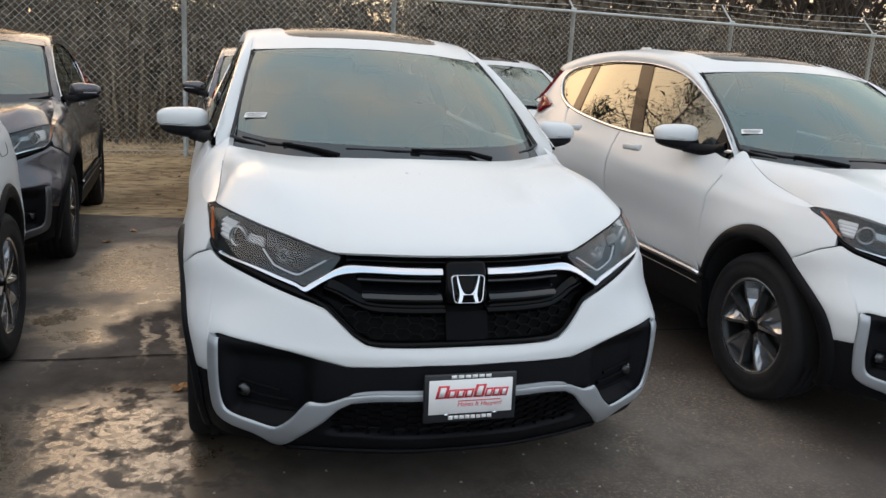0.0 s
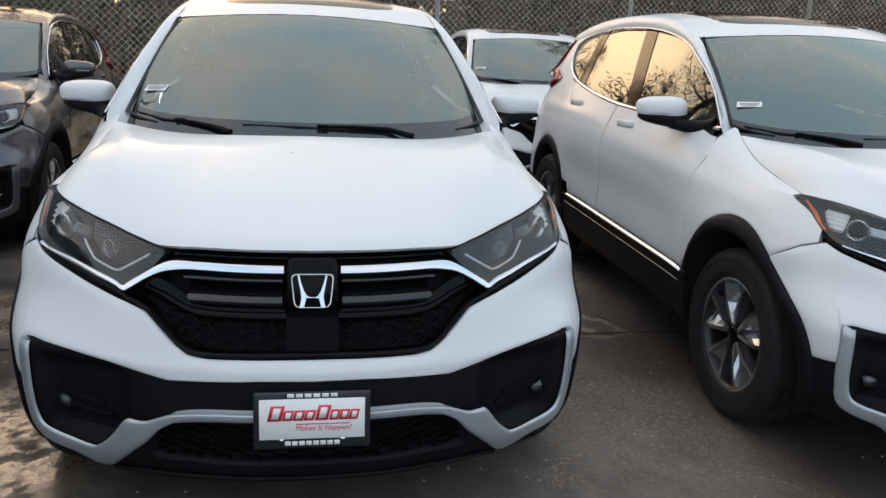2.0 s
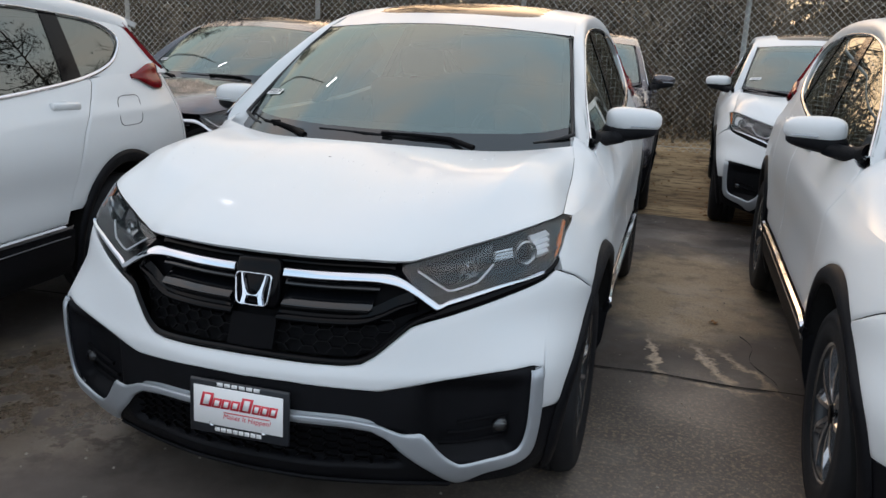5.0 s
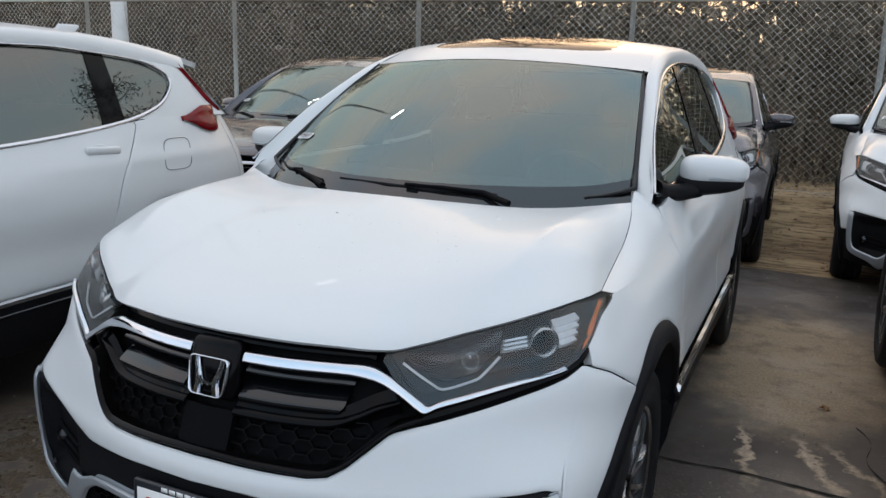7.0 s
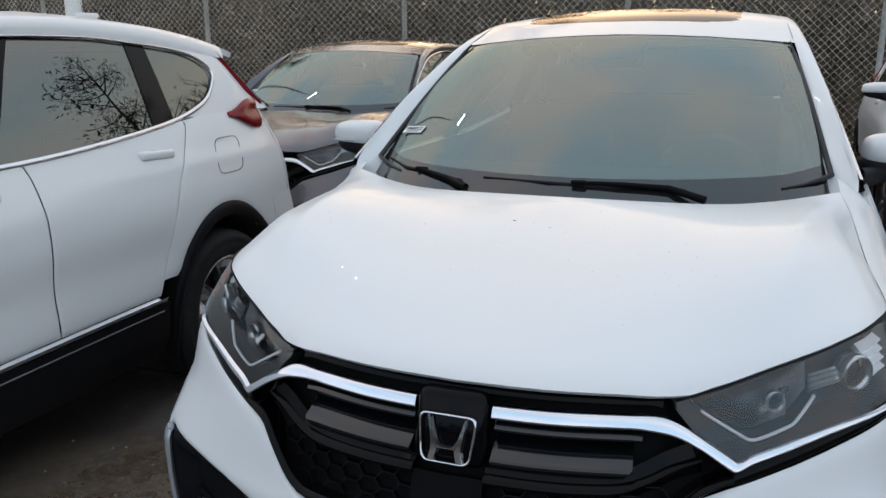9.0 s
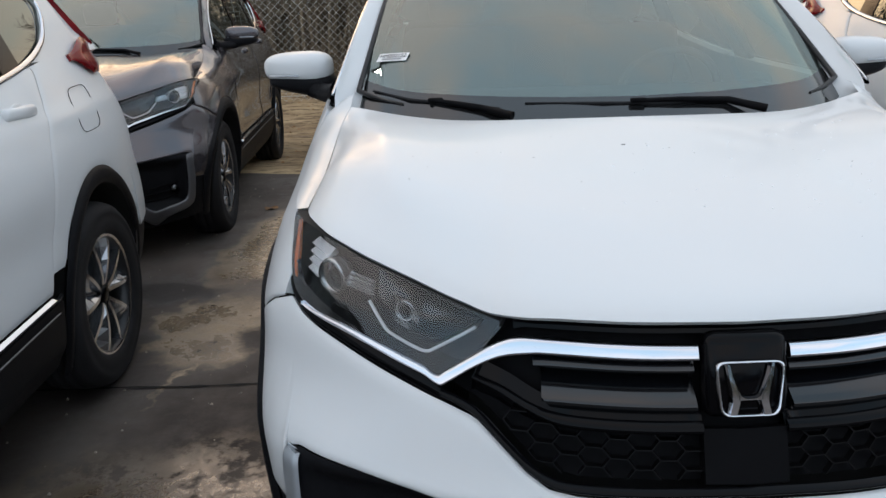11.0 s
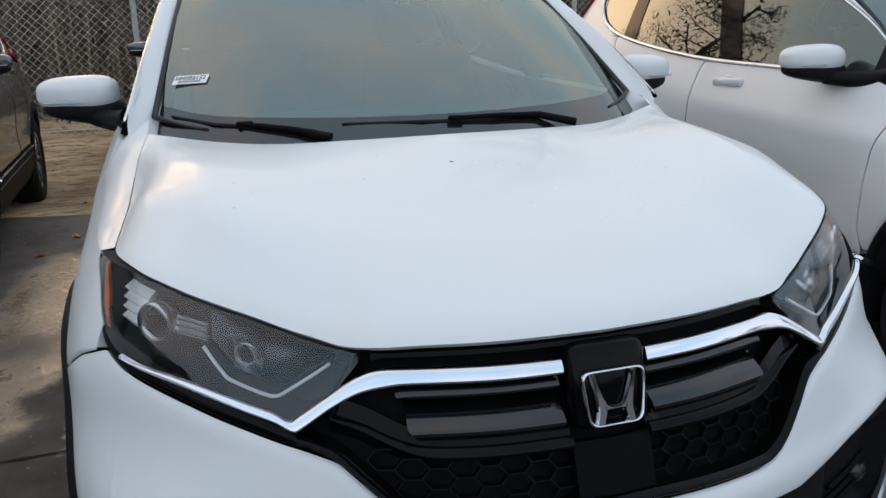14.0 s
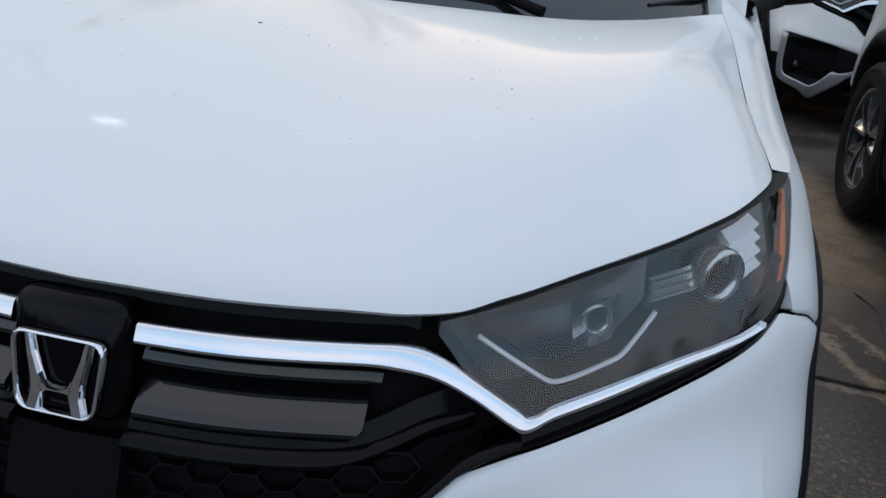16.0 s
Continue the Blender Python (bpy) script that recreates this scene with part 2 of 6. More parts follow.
def band(lo, hi, off=0.0, roll=0.0):
    """A panel on the body's skin between two lines lo(s) and hi(s); its edges roll in."""
    def P(s, v):
        a, b = lo(np.abs(s)), hi(np.abs(s))
        edge = np.clip(1 - np.minimum(v, 1 - v) / .07, 0, 1) ** 2
        return wrap(s, a + (b - a) * v, off - roll * edge)
    return P


ROWS_V = np.array((0, .015, .035, .07, .15, .25, .35, .5, .65, .75, .85, .93, .965, .985, 1))


def steps(a, b, d=.02):
    return np.linspace(a, b, max(2, int(round(abs(b - a) / d)) + 1))


def ribbon(pairs, off, lift, n=4, power=3):
    """A raised strip on the skin: pairs of (s, z) on its one and other edge, smoothed."""
    q = dense([(*a, *b) for a, b in pairs], n)
    def P(u, v):
        i = np.clip(u, 0, len(q) - 1)
        g = [np.interp(i, np.arange(len(q)), q[:, k]) for k in range(4)]
        return wrap(g[0] + (g[2] - g[0]) * v, g[1] + (g[3] - g[1]) * v, off + lift * (1 - np.abs(2 * v - 1) ** power))
    return P, np.arange(len(q))


def loft(a, b, n, bulge, out):
    """A panel between two 3D lines of equal count, bulging along out."""
    A, B = dense(a, n), dense(b, n)
    o = np.array(out, float)
    def P(u, v):
        ia = [np.interp(u, np.arange(len(A)), A[:, k]) for k in range(3)]
        ib = [np.interp(u, np.arange(len(B)), B[:, k]) for k in range(3)]
        p = np.stack([x + (y - x) * v for x, y in zip(ia, ib)], -1)
        return p + (4 * v * (1 - v) * bulge)[..., None] * o
    return P, np.arange(len(A))


def box(size, at, bevel=.0, seg=2, turn=(0, 0, 0)):
    bm = bmesh.new()
    bmesh.ops.create_cube(bm, size=1)
    bmesh.ops.scale(bm, vec=size, verts=bm.verts)
    if bevel:
        bmesh.ops.bevel(bm, geom=bm.edges[:], offset=bevel, segments=seg, affect="EDGES", profile=.5)
    bmesh.ops.transform(bm, matrix=pose(*at, *turn), verts=bm.verts)
    return bm


def lathe(profile, n, axis="x", closed=False):
    """Turns (r, h) round an axis."""
    k = len(profile)
    verts, faces = [], []
    for i in range(n):
        c, s = math.cos(2 * math.pi * i / n), math.sin(2 * math.pi * i / n)
        verts += [(h, r * c, r * s) if axis == "x" else (r * c, r * s, h) for r, h in profile]
    for i in range(n):
        a, b = i * k, (i + 1) % n * k
        for j in range(k if closed else k - 1):
            faces.append((a + j, b + j, b + (j + 1) % k, a + (j + 1) % k))
    return verts, faces


def tube(points, radius, sides=8):
    """A round bar along points; the radius may taper."""
    p = np.array(points, float)
    rad = np.broadcast_to(np.asarray(radius, float), (len(p),))
    t = np.gradient(p, axis=0)
    t /= np.linalg.norm(t, axis=1, keepdims=True) + 1e-12
    ref = np.array((0, 0, 1.0)) if abs(t[:, 2]).mean() < .8 else np.array((1.0, 0, 0))
    a = np.cross(t, ref)
    a /= np.linalg.norm(a, axis=1, keepdims=True) + 1e-12
    b = np.cross(t, a)
    verts, faces = [], []
    for i in range(len(p)):
        for j in range(sides):
            w = 2 * math.pi * j / sides
            verts.append(p[i] + rad[i] * (math.cos(w) * a[i] + math.sin(w) * b[i]))
    for i in range(len(p) - 1):
        for j in range(sides):
            k = (j + 1) % sides
            faces.append((i * sides + j, i * sides + k, (i + 1) * sides + k, (i + 1) * sides + j))
    faces += [tuple(range(sides)), tuple((len(p) - 1) * sides + j for j in range(sides))[::-1]]
    return verts, faces


# ---- the shape of the cars ----

def curve(*knots):
    """A smooth curve through knots (t, value), without overshoot."""
    k = np.array(knots, float)
    t, v = k[:, 0], k[:, 1]
    d = np.diff(v) / np.diff(t)
    m = np.concatenate(([d[0]], np.where(d[1:] * d[:-1] > 0, 2 * d[1:] * d[:-1] / (d[1:] + d[:-1] + 1e-12), 0), [d[-1]]))
    def f(x):
        x = np.clip(x, t[0], t[-1])
        i = np.clip(np.searchsorted(t, x) - 1, 0, len(t) - 2)
        h = t[i + 1] - t[i]
        u = (x - t[i]) / h
        return (v[i] * (1 + 2 * u) * (1 - u) ** 2 + m[i] * h * u * (1 - u) ** 2
                + v[i + 1] * u * u * (3 - 2 * u) - m[i + 1] * h * u * u * (1 - u))
    return f


def line(*knots):
    k = np.array(knots, float)
    return lambda x: np.interp(x, k[:, 0], k[:, 1])


def ramp(x, a, b):
    u = np.clip((x - a) / (b - a), 0, 1)
    return u * u * (3 - 2 * u)


# plan outline of the body, from the middle of the nose round to the middle of the tail
PLAN = [(0, 0), (.2, .016), (.4, .066), (.55, .124), (.70, .205), (.80, .29), (.87, .42), (.905, .6), (.922, .85), (.927, 1.4),
        (.927, 2.6), (.925, 3.3), (.897, 3.78), (.835, 4.08), (.755, 4.24), (.63, 4.36), (.45, 4.43), (0, 4.47)]


def dense(points, n=40):
    p = np.array(points, float)
    q = np.vstack([2 * p[0] - p[1], p, 2 * p[-1] - p[-2]])
    out = []
    for i in range(1, len(q) - 2):
        for u in np.arange(n) / n:
            out.append(.5 * (2 * q[i] + (q[i + 1] - q[i - 1]) * u + (2 * q[i - 1] - 5 * q[i] + 4 * q[i + 1] - q[i + 2]) * u ** 2
                             + (3 * q[i] - q[i - 1] - 3 * q[i + 1] + q[i + 2]) * u ** 3))
    return np.array(out + [p[-1]])


OUT = dense(PLAN)
ARC = np.concatenate(([0], np.cumsum(np.linalg.norm(np.diff(OUT, axis=0), axis=1))))
S_END = ARC[-1]
nose = curve((.12, .08), (.20, .0), (.25, -.04), (.32, -.07), (.42, -.082), (.5, -.085), (.575, -.08), (.62, -.06), (.70, -.03), (.80, .015), (.88, .055), (.94, .10), (1.0, .15), (1.1, .25))
tail = curve((.2, -.05), (.35, .03), (.5, .06), (.65, .05), (.8, .02), (1.0, 0), (1.2, -.04), (1.4, -.15), (1.6, -.35))
tuck = curve((.15, .08), (.25, .045), (.35, .02), (.5, .006), (.65, 0), (.85, .002), (.95, .012), (1.02, .03), (1.08, .055), (1.2, .11), (1.5, .27))

shoulder = curve((.80, 0), (.86, .004), (.92, .016), (.97, .034), (1.02, .052), (1.1, .07))


def wrap(s, z, off=0.0):
    """A point of the body's side skin: s metres round from the nose, at height z, off metres outwards."""
    s, z = np.asarray(s, float), np.asarray(z, float)
    a = np.abs(s)
    x, y = np.interp(a, ARC, OUT[:, 0]), np.interp(a, ARC, OUT[:, 1])
    tx, ty = np.interp(a + .01, ARC, OUT[:, 0]) - np.interp(a - .01, ARC, OUT[:, 0]), np.interp(a + .01, ARC, OUT[:, 1]) - np.interp(a - .01, ARC, OUT[:, 1])
    n = np.hypot(tx, ty) + 1e-9
    nx, ny = ty / n, -tx / n
    front, back = 1 - ramp(a, .6, 1.35), ramp(a, 4.0, 4.9)
    side = ramp(a, .45, 1.05) * (1 - ramp(a, 4.9, 5.5))
    flare = .012 * (np.exp(-((y - HUB_F) / .38) ** 2) + np.exp(-((y - HUB_R) / .42) ** 2)) * np.exp(-((z - .62) / .2) ** 2) * side
    bulge = .028 * ramp(a, .74, 1.05) * (1 - ramp(a, 1.45, 2.0)) * (1 - ramp(z, .76, .94))
    corner = np.exp(-((a - .93) / .22) ** 2) * (1 - ramp(z, .58, .74))
    slope = shoulder(z) * ramp(a, .62, 1.0) * (1 - ramp(a, 1.35, 2.1))
    X = np.maximum(x - tuck(z) * side - slope, 0) + nx * (off + flare + bulge) + .015 * corner
    Y = y + nose(z) * front + tail(z) * back + ny * off - .075 * corner
    return np.stack([np.where(s < 0, -X, X), Y, z + 0 * X], -1)


HUB_F, HUB_R, TYRE_R = .785, 3.435, .362


def house(y, z, off=0.0):
    """Half the width of the cabin at y and height z."""
    return .852 - .40 * (z - 1.12) - .12 * np.maximum(z - 1.12, 0) ** 2 - .05 * ramp(y, 2.9, 4.3) - .03 * (1 - ramp(y, 1.0, 2.0)) + off


def side_s(y):
    """Metres round the skin at which the side reaches y."""
    k = (OUT[:, 0] > .6) & (OUT[:, 1] > .3)
    return np.interp(y, OUT[k, 1], ARC[k])


def arch(y, hub, ry=.43, rz=.493):
    """Height of a wheel arch's edge over y."""
    c = hub + .016
    u = np.clip(1 - ((y - c) / ry) ** 2, 0, 1)
    return np.where(np.abs(y - c) < ry, TYRE_R + rz * np.sqrt(u), 0)


grille_low = line((0, .625), (.30, .62), (.35, .627), (.39, .65), (.44, .695), (.48, .73), (.54, .752))
grille_top = line((0, .905), (.39, .905), (.41, .885), (.54, .770))
lamp_top = curve((.42, .884), (.5, .903), (.6, .93), (.7, .953), (.83, .978), (.96, .988), (1.06, .988), (1.16, .987))
lamp_low = curve((.42, .876), (.54, .782), (.62, .806), (.71, .832), (.80, .848), (.87, .860), (.92, .880), (.965, .908), (1.045, .955), (1.10, .970), (1.16, .983))
hood_edge = curve((0, .903), (.3, .902), (.39, .899), (.44, .897), (.5, .908), (.6, .934), (.7, .957), (.83, .982), (.96, .995), (1.16, 1.008))
HOOD_SIDE = [(.812, .575, .992), (.802, .70, 1.010), (.794, .80, 1.024), (.785, .95, 1.056), (.772, 1.07, 1.099), (.752, 1.165, 1.136)]
white_low = line((0, .556), (.15, .556), (.41, .543), (.5, .56), (.6, .58), (.72, .598), (.86, .614), (.893, .606), (.904, .475), (.98, .468), (1.3, .46))
sill_line = .518
seam_y = line((.4, 1.235), (.545, 1.235), (.617, 1.268), (.79, 1.268), (.90, 1.258), (.97, 1.240), (1.04, 1.216), (1.16, 1.240))
belt = curve((1.0, 1.150), (2.4, 1.155), (2.9, 1.187), (3.3, 1.232), (3.54, 1.25), (4.6, 1.25))
glass_top = curve((1.22, 1.175), (1.47, 1.33), (1.74, 1.452), (2.02, 1.545), (2.44, 1.597), (2.92, 1.603), (3.2, 1.582), (3.54, 1.545), (3.70, 1.48), (3.73, 1.43))


hood_rear_y = curve((0, .885), (.33, .915), (.62, .985), (1, 1.14))
hood_rear_z = curve((0, 1.128), (.33, 1.122), (.62, 1.114), (.75, 1.117), (.85, 1.122), (1, 1.136))


def hood_P(u, v):
    """The bonnet: a raised middle whose creases run from the windscreen's corners inwards, and sloping sides."""
    a, s = np.abs(u), 1.16 * u
    e = wrap(s, hood_edge(np.abs(s)), .026 * (1 - ramp(np.abs(s), .36, .50)))
    e1 = wrap(np.float64(1.16), hood_edge(np.float64(1.16)), 0.0)
    r = np.stack([.757 * u, hood_rear_y(a), hood_rear_z(a)], -1)
    g = .9 * (1 - (1 - v) ** 1.07) + .1 * (1 - np.exp(-v / .03))
    p = e + (r - e) * v[..., None]
    p[..., 2] = e[..., 2] + (r[..., 2] - e[..., 2]) * g
    k = dense(HOOD_SIDE, 10)
    side = np.stack([np.interp(v * (len(k) - 1), np.arange(len(k)), k[:, i]) for i in range(3)], -1)
    base = e1 + (np.array((.757, 1.14, 1.136)) - e1) * v[..., None]
    base[..., 2] = e1[2] + (1.136 - e1[2]) * g
    shift = (side - base) * (a ** 5)[..., None]
    shift[..., 0] *= np.sign(u)
    c = .79 + .045 * v
    crest = np.where(a < c, .26 + .74 * ramp(a, -.10, .70), 1 - (np.clip((a - c) / (1 - c), 0, 1)) ** 1.9)
    d = a - (.46 + .44 * v ** .8)
    d = np.sign(d) * (np.sqrt(d * d + .00012) - .011)
    ridge = .019 * np.exp(np.where(d < 0, d / .26, -d / .10)) * ramp(v, .0, .25) * (1 - .9 * ramp(v, .5, 1))
    lift = ridge + .054 * crest * ramp(v, -.07, .34) * (1 - .95 * np.clip((v - .40) / .60, 0, 1) ** 1.6)
    p = p + shift
    p[..., 2] += lift
    return p


RAIL_IN = [(.738, 1.27, 1.168), (.712, 1.40, 1.245), (.682, 1.56, 1.345), (.652, 1.74, 1.452), (.622, 1.93, 1.553), (.594, 2.25, 1.640),
           (.582, 2.7, 1.672), (.578, 3.1, 1.668), (.572, 3.45, 1.645), (.56, 3.75, 1.605), (.55, 3.92, 1.572)]
RAIL_OUT_YZ = [(1.16, 1.070), (1.27, 1.188), (1.45, 1.32), (1.70, 1.436), (1.98, 1.534), (2.35, 1.588), (2.8, 1.603), (3.15, 1.587), (3.5, 1.552), (3.74, 1.52), (3.88, 1.50)]
RAIL_OUT = [(float(house(np.float64(y), np.float64(z))), y, z) for y, z in RAIL_OUT_YZ]


def glass_pane(y0, y1):
    """A side window between two slanting ends (functions of the height's share)."""
    def P(u, v):
        y = y0(v) + (y1(v) - y0(v)) * u
        a, b = belt(y) + .012, np.maximum(glass_top(y) - .012, belt(y) + .014)
        z = a + (b - a) * v
        return np.stack([house(y, z, -.012), y, z], -1)
    return P


def wheel(parent, x, y, sign):
    """Tyre, alloy rim with five split spokes, hub cap and brake disc."""
    w = new("wheel")
    w.parent = parent
    w.location = (sign * x, y, TYRE_R - .006)
    w.rotation_euler = (random.uniform(-.2, .2), 0, 0 if sign > 0 else math.pi)
    prof = [(.228, -.09), (.245, -.105), (.30, -.112), (.335, -.108), (.352, -.092), (.360, -.07), (.362, -.055), (.353, -.052), (.353, -.046), (.362, -.043),
            (.363, -.012), (.354, -.009), (.354, -.003), (.363, 0), (.363, .030), (.354, .033), (.354, .039), (.362, .042), (.360, .07), (.352, .092),
            (.335, .108), (.315, .113), (.312, .111), (.29, .114), (.262, .112), (.245, .105), (.232, .09)]
    part("tyre", lathe(prof, 56), RUBBER, w, "worn black rubber tyre")
    rim = part("rim", lathe([(.2, -.09), (.232, -.09), (.226, -.06), (.21, .0), (.212, .06), (.222, .09), (.234, .098), (.238, .094), (.238, .085)], 48), RIM_BARREL, w, "dark alloy rim with machined spoke faces")
    part("brake_disc", lathe([(.02, .02), (.15, .02), (.152, .015), (.152, .0), (.02, .0)], 32), DISC, w)
    prof2 = [(.04, .017, .080), (.08, .031, .088), (.13, .052, .093), (.18, .072, .092), (.231, .084, .086)]
    sv, sf, ev, ef = [], [], [], []
    for r, w2, h in prof2:
        for q, hh in ((-w2, h - .045), (-w2, h), (-w2 + .016, h), (-.004, h - .034 * min(1, r / .12)), (w2 * .45, h - .020), (w2 - .016, h), (w2, h), (w2, h - .045)):
            sv.append((hh, q, r))
        for q in (-w2, -w2 + .017, w2 - .017, w2):
            ev.append((h + .001, q, r))
    for j in range(4):
        sf += [(8 * j + m, 8 * j + m + 1, 8 * j + m + 9, 8 * j + m + 8) for m in range(7)]
        ef += [(4 * j + m, 4 * j + m + 1, 4 * j + m + 5, 4 * j + m + 4) for m in (0, 2)]
    sm, em = mesh_of(sv, sf, False), mesh_of(ev, ef, False)
    sm.materials.append(RIM_DARK)
    em.materials.append(RIM_CUT)
    for i in range(5):
        for nm, me in (("spoke", sm), ("spoke_edge", em)):
            o = new(nm, me)
            o.parent = rim
            o.rotation_euler = (2 * math.pi * i / 5, 0, 0)
    part("hub_cap", lathe([(.0, .086), (.022, .086), (.034, .082), (.036, .07), (.05, .066), (.055, .05)], 24), GLOSS_BLACK, rim)
    part("rim_edge", lathe([(.222, .088), (.232, .0995), (.237, .097)], 48), RIM_CUT, rim)
    return w


def emblem(car):
    """A chrome badge on a black housing in the grille."""
    base = part("badge_housing", box((.150, .05, .152), (0, .034, .812), .022, 3, (-15, 0, 0)), GLOSS_BLACK, car, "gloss black badge housing")
    ring = [(-.062, .05), (.062, .05), (.052, -.048), (-.052, -.048)]
    pts = []
    for i in range(4):
        a, b, c = Vector(ring[i - 1]), Vector(ring[i]), Vector(ring[(i + 1) % 4])
        p0, p1 = b + (a - b).normalized() * .018, b + (c - b).normalized() * .018
        for t in (0.0, .25, .5, .75, 1.0):
            q = (1 - t) ** 2 * p0 + 2 * t * (1 - t) * b + t * t * p1
            pts.append((q.x, q.y))
    n, verts, faces = len(pts), [], []
    for x, z in pts:
        for k, d in ((1.0, 0), (.99, -.006), (.955, -.010), (.915, -.007), (.90, 0)):
            verts.append((x * k, d, z * k))
    for i in range(n):
        for j in range(4):
            a, b = 5 * i + j, 5 * ((i + 1) % n) + j
            faces.append((a, b, b + 1, a + 1))
    def on(verts):
        m = pose(0, .0005, .798, -14, 0, 0)
        return [m @ Vector(v) for v in verts]
    part("badge_ring", (on(verts), faces, True), CHROME, base, "chrome ring")
    for sx in (1, -1):
        v, f = [], []
        for x0, x1, z in ((.0335, .0445, .046), (.0285, .0415, .025), (.0205, .0365, .002), (.0150, .0345, -.012), (.0150, .0345, -.022), (.0205, .0395, -.044)):
            v += [(sx * x0, 0, z), (sx * (x0 + .0035), -.008, z), (sx * (x1 - .0035), -.008, z), (sx * x1, 0, z)]
        for j in range(5):
            f += [(4 * j + m, 4 * j + m + 1, 4 * j + m + 5, 4 * j + m + 4) for m in range(3)]
        f += [(0, 1, 2, 3), (20, 21, 22, 23)]
        part("badge_upright", (on(v), f, False), CHROME, base)
    v, f = [], []
    for x, z0, z1 in ((-.021, .002, -.022), (-.017, -.008, -.0215), (-.010, -.0125, -.021), (0, -.0135, -.021), (.010, -.0125, -.021), (.017, -.008, -.0215), (.021, .002, -.022)):
        v += [(x, 0, z0), (x, -.008, z0 - .003), (x, -.008, z1 + .003), (x, 0, z1)]
    for j in range(6):
        f += [(4 * j + m, 4 * j + m + 1, 4 * j + m + 5, 4 * j + m + 4) for m in range(3)]
    part("badge_bridge", (on(v), f, False), CHROME, base)


def hexes(parent, name, s0, s1, z0, z1, off, a=.026, squash=.62, inside=None):
    """A honeycomb lattice of bars on the skin between two widths and heights."""
    verts, faces = [], []

    def bar(p, q):
        if inside and not (inside(*p) and inside(*q)):
            return
        k = len(verts)
        d = Vector((q[0] - p[0], q[1] - p[1])).normalized() * .0010
        for s, z in (p, q):
            for e, h in ((1, -.012), (1, 0), (-1, 0), (-1, -.012)):
                verts.append(tuple(wrap(s - e * d.y, z + e * d.x, off + h)))
        for j in range(4):
            faces.append((k + j, k + (j + 1) % 4, k + 4 + (j + 1) % 4, k + 4 + j))
    h = a * .866 * squash
    for i in range(int((s1 - s0) / (1.5 * a)) + 1):
        for j in range(int((z1 - z0) / (2 * h)) + 1):
            cs, cz = s0 + 1.5 * a * i, z0 + 2 * h * j + (h if i % 2 else 0)
            c = [(cs + a * math.cos(math.radians(60 * k)), cz + a * squash * math.sin(math.radians(60 * k))) for k in range(6)]
            for k in (0, 1, 5):
                bar(c[k], c[(k + 1) % 6])
    return part(name, (verts, faces, False), LATTICE, parent)


